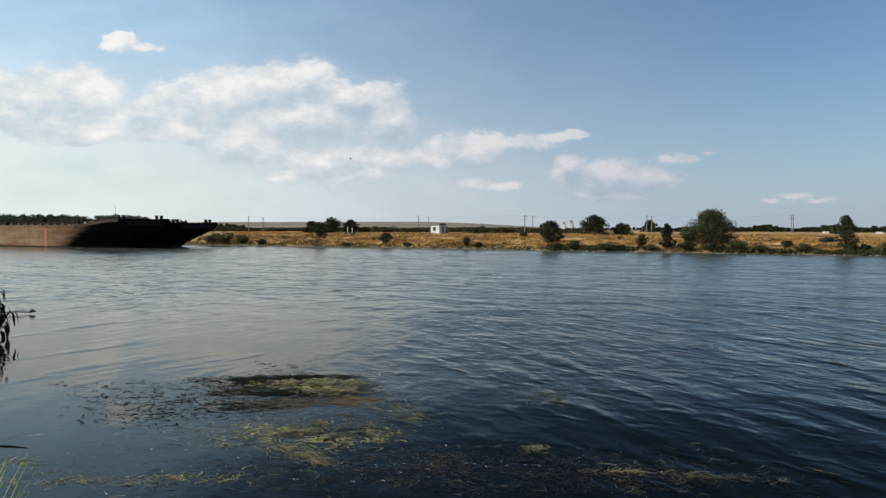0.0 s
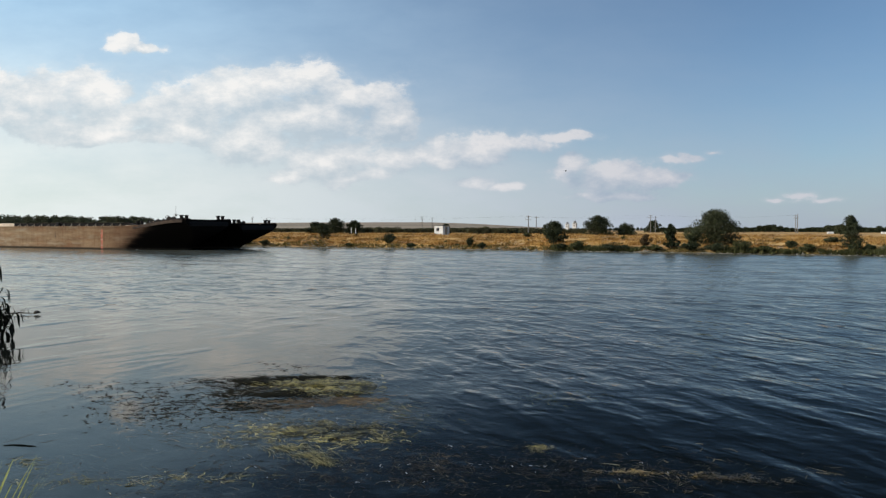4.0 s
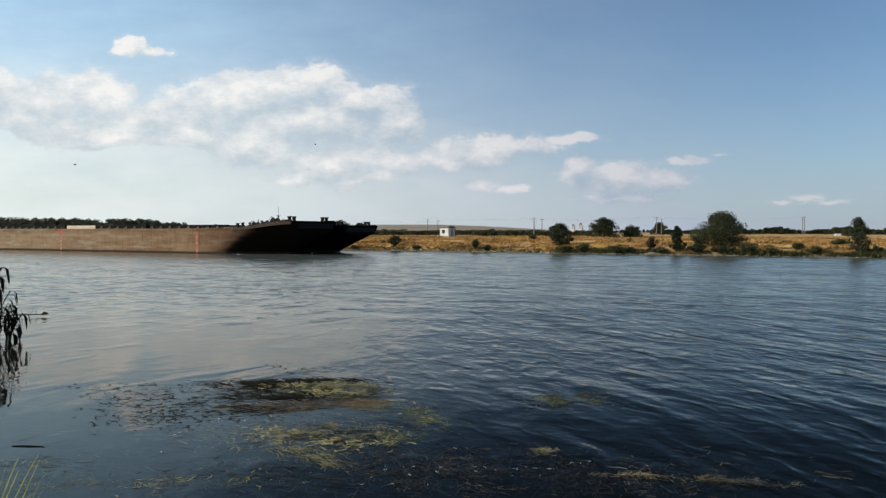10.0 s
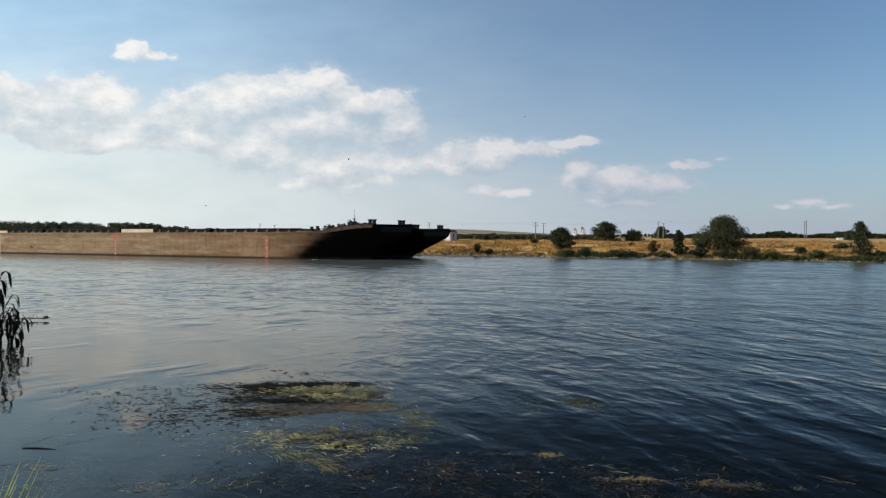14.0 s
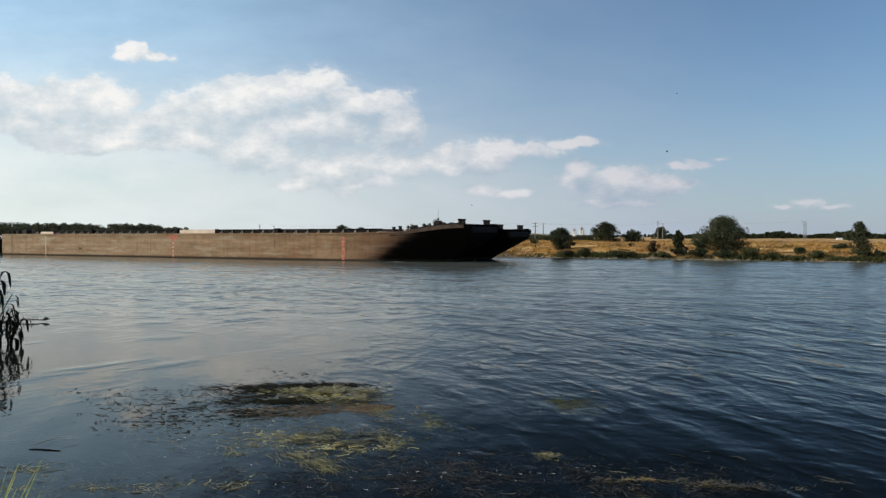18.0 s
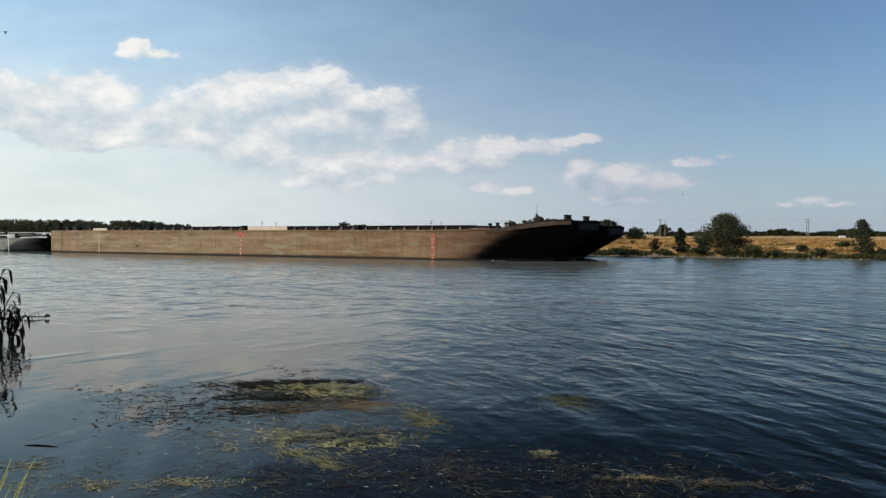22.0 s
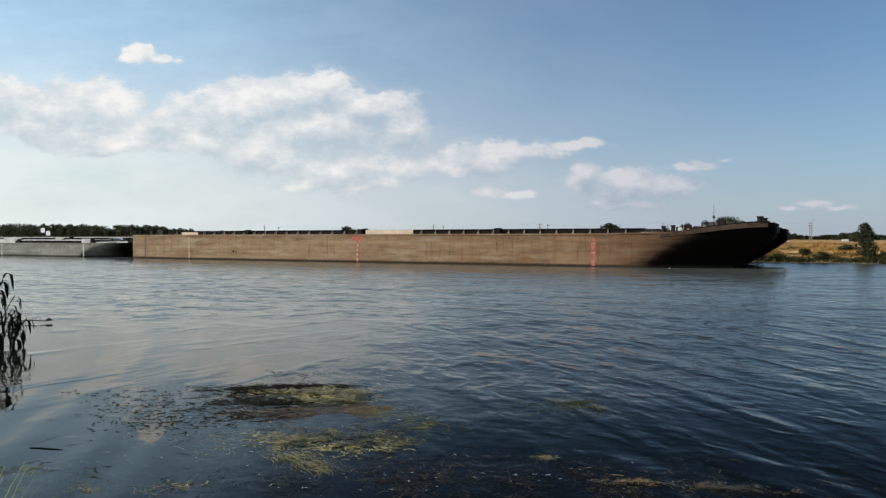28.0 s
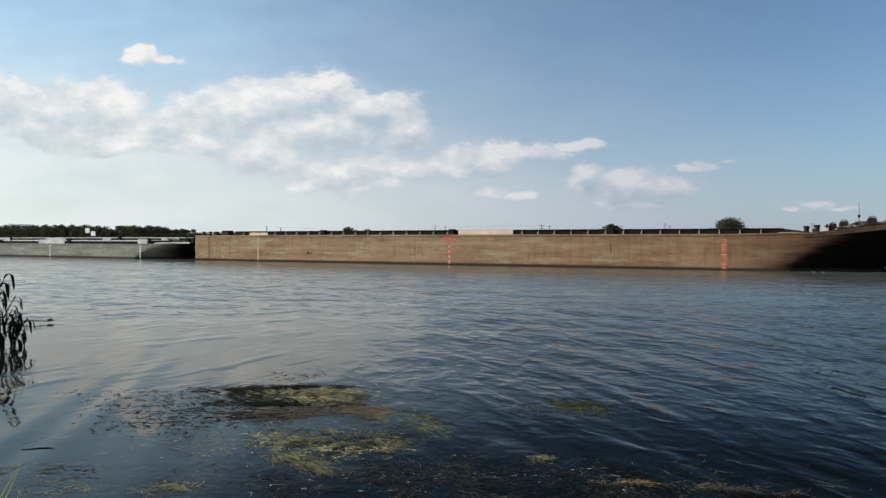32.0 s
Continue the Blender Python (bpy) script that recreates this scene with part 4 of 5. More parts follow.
def dress_grey(b):
    for x, w in ((48.2, 0.2), (67.0, 0.2)):
        stripe(b, x, w, 0.1, 1.75, "pale_grey")
        stripe(b, x, 0.5, 1.60, 1.78, "pale_grey", "load_mark")
    for k in range(1, 14):
        part("plate_seam", boxed(k * 5.0 - 0.02, k * 5.0 + 0.02, -0.005, 0.03, 0.1, 1.76), "hull_grey", b)
    part("cover_board", boxed(45.2, 51.0, 0.30, 0.36, 1.93, 2.50, 0.01), "pale_grey", b, "white boards on the coaming")
    part("cover_board", boxed(66.2, 68.0, 0.30, 0.36, 1.95, 2.55, 0.01), "pale_grey", b, "white boards on the coaming")
    for x in (14, 22, 30, 38):
        part("vent_pipe", rod(rodded((x, 0.6, 1.9), (x, 0.6, 2.75), 0.07, None, 8), (x, 0.6, 2.7), (x, 0.6, 2.85), 0.13, None, 8), "dark_steel", b)
    winch(b, 71.0, 2.0, sheer_c(71) - 0.05, 1.1, "pale_grey")
    winch(b, 70.2, 5.5, sheer_c(70) - 0.05, 1.0)
    part("mast", rodded((72.0, 3.0, sheer_c(72) - 0.05), (72.0, 3.0, sheer_c(72) + 1.9), 0.05, 0.03, 8), "dark_steel", b)
    part("plank", boxed(70.0, 74.8, 0.2, 0.5, sheer_c(72) + 0.02, sheer_c(72) + 0.1, 0.01), "pale_grey", b)
    part("fender_beam", boxed(75.7, 76.35, 0.9, BEAM - 0.9, sheer_c(75) - 0.85, sheer_c(75) - 0.25, 0.08), "dark_steel", b)


def boards_and_pipes(b):
    """White boards on posts, pipes and cover boards of the far grey barge."""
    for x, z in ((41.2, 3.55), (42.6, 3.05)):
        sign = part("sign_board", boxed(x - 0.55, x + 0.55, 2.60, 2.66, z, z + 0.75, 0.015), "white", b, "blank white board on a post")
        part("board_post", rodded((x, 2.72, 2.3), (x, 2.72, z + 0.7), 0.05, None, 8), "dark_steel", sign)
    for x in (12, 19, 26, 33, 40, 47, 52, 63):
        part("vent_pipe", rod(rodded((x, 0.9, 2.3), (x, 0.9, 3.15), 0.07, None, 8), (x, 0.9, 3.1), (x, 0.9, 3.3), 0.16, None, 8), "dark_steel", b)
    for x0, x1 in ((20, 24), (34, 39), (48, 50), (61, 64)):
        part("cover_board", boxed(x0, x1, 0.30, 0.36, 2.33, 2.75, 0.01), "pale_grey", b)


dress_brown(brown)
dress_far(brown_far, sheer_b, [(20, 24)])
dress_grey(grey)
dress_far(grey_far, sheer_d, [])
boards_and_pipes(grey_far)


def foam_patch(name, x0, x1, y0, y1, count, seed):
    """Broken white water: small flat flakes just on the surface."""
    rnd = random.Random(seed)
    vs, fs = [], []
    for _ in range(count):
        u = rnd.random() ** 1.3
        x, y = x1 - (x1 - x0) * u, y0 + (y1 - y0) * rnd.random()
        r, k0 = rnd.uniform(0.02, 0.07) * (1.15 - u), len(vs)
        n = 6
        for k in range(n):
            a = 2 * math.pi * k / n + rnd.random() * 0.5
            vs.append((x + 2.2 * r * math.cos(a), y + 0.6 * r * math.sin(a), 0.02))
        vs.append((x, y, 0.02 + r * 0.5))
        fs += [(k0 + k, k0 + (k + 1) % n, k0 + n) for k in range(n)]
    return tagged(soup(name, vs, fs, "foam"), "thin white foam along a moving hull", "foam", kind="stuff")


FOAM = [foam_patch("bow_foam", 58, 70.5, -0.35, -0.05, 12, 4), foam_patch("bow_foam", 71, 74.5, 3.0, 12.0, 16, 5)]


# ---- plants ----
def leaves(centre, spread, count, size, rnd, vs, fs, flat=0.0):
    """A clump of small leaf blades."""
    for _ in range(count):
        while True:
            d = Vector((rnd.uniform(-1, 1), rnd.uniform(-1, 1), rnd.uniform(-1, 1)))
            if d.length < 1:
                break
        p = Vector(centre) + Vector((d.x * spread[0], d.y * spread[1], d.z * spread[2]))
        u = Vector((rnd.gauss(0, 1), rnd.gauss(0, 1), rnd.gauss(0, 1) * (1 - flat))).normalized()
        w = u.cross(Vector((rnd.gauss(0, 1), rnd.gauss(0, 1), rnd.gauss(0, 1)))).normalized()
        s = size * rnd.uniform(0.6, 1.4)
        k = len(vs)
        vs += [p - u * s, p + w * s * 0.42, p + u * s, p - w * s * 0.42]
        fs.append((k, k + 1, k + 2, k + 3))


def tree(name, x, y, height, width, seed, mat, label, category="tree", stem=0.2, clumps=46, per=70, leaf=0.13, ragged=0.3, sink=0.0, cone=0.0):
    rnd = random.Random(seed)
    z0 = land(x, y) - sink
    t = thing(name, pose(x, y, z0), label, category)
    bm = bmesh.new()
    lean = Vector((rnd.uniform(-0.1, 0.1), rnd.uniform(-0.1, 0.1), 0)) * height
    joints = [Vector((0, 0, -0.1)), Vector((0, 0, height * 0.3)) + lean * 0.3, Vector((0, 0, height * 0.62)) + lean * 0.7, Vector((0, 0, height * 0.92)) + lean]
    r = height * 0.028
    for k in range(3):
        rod(bm, joints[k], joints[k + 1], r * (1 - 0.28 * k), r * (0.72 - 0.28 * k), 8)
    crown_mid = height * (stem + (1 - stem) * 0.5)
    tips = []
    for k in range(clumps):
        a, h = rnd.uniform(0, 2 * math.pi), rnd.random() ** 0.85
        zz = height * (stem + (1 - stem) * h)
        bulge = math.sin(math.pi * min(0.97, 0.28 + 0.70 * h)) ** 0.6
        bulge = bulge * (1 - cone) + cone * 1.25 * (1.05 - h) ** 0.9
        rr = width / 2 * bulge * math.sqrt(rnd.random()) * rnd.uniform(1 - ragged, 1 + ragged * 0.35)
        tips.append(Vector((rr * math.cos(a), rr * math.sin(a), min(zz, height * 0.97))) + lean * h)
    for p in tips[::4]:
        base = Vector((0, 0, max(0.1, p.z * 0.55))) + lean * 0.4 * (p.z / height)
        mid = base.lerp(p, 0.5) + Vector((0, 0, 0.06 * height))
        rod(bm, base, mid, r * 0.4, r * 0.26, 5)
        rod(bm, mid, p, r * 0.26, r * 0.08, 5)
    part("trunk", bm, "bark", t)
    vs, fs = [], []
    for p in tips:
        s = width * rnd.uniform(0.10, 0.18)
        leaves(p, (s, s, s * 0.8), per, leaf, rnd, vs, fs)
    soup("crown", vs, fs, mat, t)
    return t


def shrub(x, y, w, h, seed, mat="leaf_dark", label="low green shrub on a grassy bank", name="shrub", per=46):
    """A many-stemmed bush, leafy to the ground."""
    rnd = random.Random(seed)
    t = thing(name, pose(x, y, land(x, y)), label, "shrub")
    bm = bmesh.new()
    vs, fs = [], []
    for k in range(14):
        a, q = rnd.uniform(0, 2 * math.pi), math.sqrt(rnd.random())
        hh = h * (1 - 0.55 * q * q) * rnd.uniform(0.72, 1.05)
        tip = Vector((q * w / 2 * math.cos(a), q * w / 2 * math.sin(a), hh))
        rod(bm, (0.15 * tip.x, 0.15 * tip.y, -0.05), tip * 0.92, 0.03, 0.008, 5)
        for f in (0.3, 0.6, 0.92):
            leaves(tip * f + Vector((0, 0, 0.08 * h)), (w * 0.15, w * 0.15, h * 0.16), per, 0.10, rnd, vs, fs)
    part("stems", bm, "bark", t)
    soup("foliage", vs, fs, mat, t)
    return t


tree("bank_tree", -9.1, 90.0, 3.75, 5.8, 11, "leaf_olive", "broad round olive-green tree on the far bank", clumps=190, per=85, stem=0.0, ragged=0.22, leaf=0.10)
shrub(-11.2, 87.6, 2.2, 1.9, 12, "leaf_mid", "pale olive bush at the foot of a tree")
tree("bank_tree", 4.9, 85.0, 3.5, 3.0, 13, "leaf_dark", "ragged dark young tree at the water's edge", clumps=64, per=55, stem=0.0, ragged=0.75, cone=0.75, leaf=0.11)
tree("bank_tree", -13.3, 85.2, 2.8, 1.8, 16, "leaf_dark", "small dark pointed tree at the water's edge", clumps=46, per=60, stem=0.0, ragged=0.6, cone=0.45)
tree("bank_tree", -28.3, 87.6, 2.65, 3.3, 17, "leaf_dark", "dense rounded dark-green bush on the bank", "bush", clumps=64, per=95, stem=0.0, ragged=0.25, leaf=0.11)
tree("field_tree", -43.0, 167.3, 4.1, 7.4, 18, "leaf_dark", "dark spreading tree behind the dry field", clumps=80, per=70, stem=0.0, ragged=0.55, leaf=0.2)
tree("bank_tree", -65.8, 89.3, 2.7, 2.5, 19, "leaf_dark", "dark leaning tree on the bank beside a spoil heap", clumps=44, per=70, stem=0.16, ragged=0.5, leaf=0.11)
tree("field_tree", -127.3, 178.4, 4.2, 7.6, 20, "leaf_dark", "dark tree in a clump behind the field", clumps=80, per=60, stem=0.0, leaf=0.22, ragged=0.5)
tree("field_tree", -121.3, 181.0, 3.5, 6.0, 21, "leaf_dark", "dark tree in a clump behind the field", clumps=60, per=60, stem=0.0, leaf=0.22, ragged=0.5)
tree("field_tree", -132.5, 176.0, 3.2, 6.0, 22, "leaf_dark", "dark tree in a clump behind the field", clumps=50, per=60, stem=0.0, leaf=0.22, ragged=0.5)
tree("field_tree", -37.5, 172.0, 2.5, 7.0, 23, "leaf_dark", "low dark tree behind the dry field", clumps=50, per=60, stem=0.0, leaf=0.2, ragged=0.5)
tree("field_tree", -98.0, 196.0, 2.9, 4.2, 24, "leaf_dark", "small dark tree in the hedge behind the field", clumps=40, per=50, stem=0.0, leaf=0.2, ragged=0.5)
tree("field_tree", -52.0, 290.0, 4.2, 7.5, 25, "leaf_dark", "dark tree on the horizon beside a pole", clumps=50, per=50, stem=0.0, leaf=0.3, ragged=0.5)
tree("field_tree", 11.0, 246.0, 2.6, 4.6, 26, "leaf_olive", "far round tree beyond the dry field", clumps=50, per=50, stem=0.0, leaf=0.25, ragged=0.5)
for k, (x, y, w, h, mat) in enumerate([(-80.4, 84.6, 3.2, 1.9, "leaf_bank"), (-77.0, 84.6, 2.2, 1.3, "leaf_bank"), (-83.5, 84.8, 3.0, 2.0, "leaf_dark"),
                                       (-73.0, 84.5, 1.6, 0.8, "leaf_mid"), (-51.8, 86.0, 2.1, 1.45, "leaf_dark"), (-38.6, 84.6, 1.0, 1.35, "leaf_olive"),
                                       (-36.9, 84.5, 1.2, 0.6, "leaf_olive"), (-43.0, 118.7, 1.5, 0.8, "leaf_mid"), (-19.6, 84.4, 3.4, 0.85, "leaf_dark"),
                                       (-24.0, 84.4, 2.6, 0.8, "leaf_bank"), (-26.2, 84.4, 1.6, 0.6, "leaf_dark"), (-16.2, 85.6, 1.3, 1.5, "leaf_rusty"),
                                       (-15.4, 84.5, 2.2, 0.6, "leaf_bank"), (3.2, 92.0, 2.2, 0.7, "leaf_olive"),
                                       (-180.2, 308.0, 5.0, 2.8, "leaf_dark"), (0.8, 84.6, 1.6, 0.8, "leaf_bank"), (8.5, 84.8, 2.4, 1.1, "leaf_bank"),
                                       (-5.6, 84.5, 2.4, 1.15, "leaf_bank"), (-8.2, 84.4, 2.6, 0.9, "leaf_dark"), (-11.0, 84.5, 2.2, 0.95, "leaf_dark"),
                                       (-3.4, 84.4, 1.9, 0.6, "leaf_bank"), (6.5, 85.0, 1.3, 0.7, "leaf_olive"),
                                       (11.0, 85.5, 2.6, 1.3, "leaf_dark"), (-47.5, 84.5, 1.2, 0.45, "leaf_mid"), (-57.5, 84.4, 1.0, 0.45, "leaf_mid"),
                                       (-0.9, 86.0, 1.4, 0.8, "leaf_olive")]):
    shrub(x, y, w, h, 100 + k, mat, "low rust-brown shrub on a grassy bank" if mat == "leaf_rusty" else "low green shrub on a grassy bank")


def tussocks():
    """Low brown and olive tussocks strewn over the near part of the field."""
    rnd = random.Random(171)
    n = 0
    while n < 46:
        x, y = rnd.uniform(-95, 20), 85.2 + 30 * rnd.random() ** 2
        x -= (y - 84) * 0.3
        w = rnd.uniform(0.5, 1.5)
        h = w * rnd.uniform(0.35, 0.6)
        t = thing("tussock", pose(x, y, land(x, y) - 0.04), "low dry tussock in straw-coloured grass", "tussock", "tussocks on the far bank")
        vs, fs = [], []
        for _ in range(5):
            c = (rnd.gauss(0, w * 0.12), rnd.gauss(0, w * 0.12), h * rnd.uniform(0.3, 0.5))
            leaves(c, (w * 0.26, w * 0.22, h * 0.4), 26, 0.10, rnd, vs, fs)
        soup("stalks", vs, fs, rnd.choice(("leaf_bank", "leaf_bank", "grass_dry", "leaf_mid")), t)
        n += 1


tussocks()


def wood(name, x0, y0, x1, y1, deep, low, high, count, seed, label, mat="leaf_wood", leaf=0.50, per=52, taper=0.0, wide=1.0):
    """A far belt of trees, too many to count."""
    rnd = random.Random(seed)
    vs, fs = [], []
    for k in range(count):
        u = rnd.random()
        x, y = x0 + (x1 - x0) * u + rnd.gauss(0, 1) * 2, y0 + (y1 - y0) * u + rnd.uniform(0, deep)
        top = low + (high - low) * max(0.05, 0.5 + 0.9 * noise.noise((u * 9.0, seed, 0)) + 0.35 * noise.noise((u * 31.0, seed, 5))) * rnd.uniform(0.62, 1.12) * (1 - taper * smooth(0.6, 1.0, u))
        z = land(x, y)
        for f in (0.25, 0.5, 0.72, 0.88, 1.0):
            s = top * 0.34 * (1.25 - 0.6 * f)
            leaves((x + rnd.gauss(0, 0.3) * s, y, z + top * f), (s * 1.2 * wide, s * wide, top * 0.14), per, leaf, rnd, vs, fs)
    w = soup(name, vs, fs, mat)
    return tagged(w, label, "trees", kind="stuff")


wood("far_wood", -440, 222, -290, 236, 25, 3.6, 8.2, 330, 31, "belt of green trees beyond the far bank", taper=0.45)
wood("far_wood", -292, 232, -236, 245, 20, 1.8, 3.6, 170, 39, "belt of green trees beyond the far bank")
wood("far_wood", -430, 250, -322, 277, 26, 4.6, 9.0, 150, 32, "belt of green trees beyond the far bank", taper=0.4)
wood("far_wood", -245, 236, -150, 262, 14, 0.9, 1.9, 230, 33, "low olive belt of trees behind the field", "leaf_belt", 0.40, wide=2.6)
wood("far_hedge", -165, 212, -88, 262, 10, 0.9, 2.0, 230, 34, "green hedge along a field", "leaf_belt", 0.35, wide=2.6)
wood("far_hedge", -88, 193, -60, 205, 6, 0.9, 1.9, 90, 35, "green hedge behind the dry field", "leaf_belt", 0.28, wide=2.4)
wood("far_wood", -60, 330, 60, 400, 40, 0.9, 2.6, 300, 36, "far dark belt of trees on the horizon", "leaf_dark", 0.5, wide=1.7)
wood("far_wood", 10, 330, 190, 360, 30, 0.8, 2.2, 280, 37, "far dark belt of trees on the horizon", "leaf_dark", 0.5, wide=1.7)
wood("far_wood", -330, 640, -90, 620, 40, 0.8, 2.2, 160, 38, "scattered trees along far fields", "leaf_dark", 0.8)


def tufts(name, x0, x1, y0, y1, count, h, seed, mat, label, edge=False):
    """Grass in tufts of bent blades."""
    rnd = random.Random(seed)
    vs, fs = [], []
    for _ in range(count):
        y = y0 + (y1 - y0) * rnd.random() ** 1.5
        x = rnd.uniform(x0, x1) * (1 + (y - 84) / 150) - (y - 84) * 0.30
        if noise.noise((x * 0.16, y * 0.3, seed)) < -0.18 and not edge:
            continue
        z = land(x, y) - 0.02
        hh = h * rnd.uniform(0.5, 1.3) * (0.8 + 0.6 * noise.noise((x * 0.3, y * 0.3, 1)))
        for b in range(5):
            a, s = rnd.uniform(0, 6.28), rnd.uniform(0.10, 0.30)
            bx, by = x + rnd.gauss(0, 0.15), y + rnd.gauss(0, 0.12)
            k, wd = len(vs), rnd.uniform(0.04, 0.09)
            ca, sa = math.cos(a), math.sin(a)
            vs += [(bx - wd * sa, by + wd * ca, z), (bx + wd * sa, by - wd * ca, z), (bx + s * ca + 0.1, by + s * sa, z + hh)]
            fs.append((k, k + 1, k + 2))
    return tagged(soup(name, vs, fs, mat), label, "grass", kind="stuff")


tufts("dry_grass", -84, 22, 85.6, 200, 26000, 0.36, 51, "grass_dry", "golden dry grass on the far bank")
tufts("bank_grass", -92, 20, 84.1, 85.4, 1900, 0.30, 52, "grass_green", "brownish grass along the water's edge", True)
tufts("sedge", -31, 22, 84.05, 84.9, 2300, 0.62, 53, "leaf_bank", "green sedge along the water's edge")


def stones():
    rnd = random.Random(61)
    vs, fs = [], []
    for _ in range(800):
        x, y = rnd.uniform(-92, 20), 83.75 + abs(rnd.gauss(0, 0.45))
        if noise.noise((x * 0.12, 4, 4)) < -0.1 and rnd.random() < 0.7:
            continue
        r, z, k = rnd.uniform(0.06, 0.24), land(x, y), len(vs)
        ring_ = [(x + r * rnd.uniform(0.7, 1.25) * math.cos(a), y + r * rnd.uniform(0.6, 1.1) * math.sin(a), z + r * rnd.uniform(-0.1, 0.35)) for a in np.linspace(0, 5.2, 6)]
        vs += ring_ + [(x + rnd.uniform(-0.3, 0.3) * r, y, z + r * rnd.uniform(0.5, 0.95)), (x, y, z - r * 0.6)]
        for j in range(6):
            fs += [(k + j, k + (j + 1) % 6, k + 6), (k + (j + 1) % 6, k + j, k + 7)]
    tagged(soup("bank_stones", vs, fs, "stone"), "pale broken stones along the far water's edge", "stones", kind="stuff")


stones()


# ---- buildings, poles, vehicles over there ----
def hut():
    """A small flat-roofed plastered hut with one open window and a doorway on its shaded side."""
    h = thing("hut", pose(-83.1, 164.5, land(-83, 164) - 0.05, 0, 0, -14), "small whitewashed flat-roofed hut with an open window", "hut")
    W, D, H, T = 2.9, 2.6, 2.35, 0.2
    wx0, wx1, wz0, wz1 = -0.75, 0.25, 0.95, 1.85
    bm = boxed(-W / 2, wx0, -D / 2, -D / 2 + T, 0, H)
    box(bm, wx1, W / 2, -D / 2, -D / 2 + T, 0, H)
    box(bm, wx0, wx1, -D / 2, -D / 2 + T, 0, wz0)
    box(bm, wx0, wx1, -D / 2, -D / 2 + T, wz1, H)
    part("front_wall", bm, "plaster", h)
    part("back_wall", boxed(-W / 2, W / 2, D / 2 - T, D / 2, 0, H), "plaster", h)
    part("side_wall", boxed(-W / 2, -W / 2 + T, -D / 2 + T, D / 2 - T, 0, H), "plaster", h)
    bm = boxed(W / 2 - T, W / 2, -D / 2 + T, -0.3, 0, H)
    box(bm, W / 2 - T, W / 2, 0.6, D / 2 - T, 0, H)
    box(bm, W / 2 - T, W / 2, -0.3, 0.6, 2.0, H)
    part("side_wall", bm, "plaster", h)
    part("roof", boxed(-W / 2 - 0.15, W / 2 + 0.15, -D / 2 - 0.15, D / 2 + 0.15, H, H + 0.16, 0.02), "roof", h)
    bm = boxed(wx0, wx1, -D / 2 + 0.05, -D / 2 + 0.12, wz0, wz0 + 0.06)
    box(bm, (wx0 + wx1) / 2 - 0.03, (wx0 + wx1) / 2 + 0.03, -D / 2 + 0.05, -D / 2 + 0.12, wz0 + 0.06, wz1)
    part("window_frame", bm, "wood_dark", h)


hut()

POLE_TOPS = []


def pole(x, y, height, seed, arms=1, double=False):
    rnd = random.Random(seed)
    z = land(x, y)
    p = thing("utility_pole", pose(x, y, z - 0.05, 0, 0, rnd.uniform(-12, 12)), "slim grey concrete utility pole with cross-arm beside a field", "pole", "utility poles")
    part("shaft", rodded((0, 0, 0), (0, 0, height), 0.17, 0.10, 10), "concrete", p)
    if double:
        part("shaft", rodded((0.62, 0, 0), (0.62, 0, height * 1.03), 0.17, 0.11, 10), "concrete", p)
        part("brace", rodded((0.0, 0, height * 0.80), (0.62, 0, height * 0.80), 0.06, None, 6), "concrete", p)
    for k in range(arms):
        zz = height - 0.35 - 0.8 * k
        part("cross_arm", boxed(-0.85, 0.85, -0.06, 0.06, zz, zz + 0.1), "concrete", p)
        for xx in (-0.78, 0.0, 0.78):
            part("insulator", rod(rodded((xx, 0, zz + 0.1), (xx, 0, zz + 0.26), 0.03, None, 6), (xx, 0, zz + 0.16), (xx, 0, zz + 0.24), 0.06, None, 8), "white", p)
    POLE_TOPS.append(Vector((x, y, z + height - 0.1)))


for k, (x, y, h, d) in enumerate([(-212.8, 238.4, 6.6, False), (-181.1, 210.8, 5.4, False), (-143.7, 265.8, 7.0, False), (-139.7, 267.4, 6.4, False),
                                  (-65.7, 182.0, 5.2, False), (-77.5, 222.3, 5.6, False), (-51.9, 282.7, 7.0, False), (-50.2, 283.5, 6.4, False),
                                  (-1.4, 287.0, 6.7, True)]):
    pole(x, y, h, 200 + k, 1 if k % 2 else 2, d)


def cable(a, b, sag):
    cu = bpy.data.curves.new("cable", "CURVE")
    cu.dimensions, cu.bevel_depth, cu.bevel_resolution = "3D", 0.0045, 1
    s = cu.splines.new("POLY")
    s.points.add(14)
    for k in range(15):
        u = k / 14
        q = a.lerp(b, u)
        s.points[k].co = (q.x, q.y, q.z - sag * 4 * u * (1 - u), 1)
    cu.materials.append(M["wire"])
    tagged(new("overhead_cable", cu), "thin dark overhead cable between poles", "cable", "overhead cables")


for i, j in ((0, 2), (2, 6), (1, 4), (4, 7), (6, 8)):
    for off in (-0.7, 0.7):
        o = Vector((off * 0.6, off, 0))
        cable(POLE_TOPS[i] + o, POLE_TOPS[j] + o, 0.9)


def white_posts():
    for k, (x, y, h) in enumerate(((-110.2, 162.9, 1.9), (-109.1, 163.4, 1.7))):
        p = thing("white_post", pose(x, y, land(x, y) - 0.03), "white-painted marker post in a dry field", "post", "white posts")
        part("shaft", boxed(-0.08, 0.08, -0.08, 0.08, 0, h, 0.02), "white", p)
        part("base", boxed(-0.16, 0.16, -0.16, 0.16, 0, 0.35, 0.03), "white", p)


white_posts()


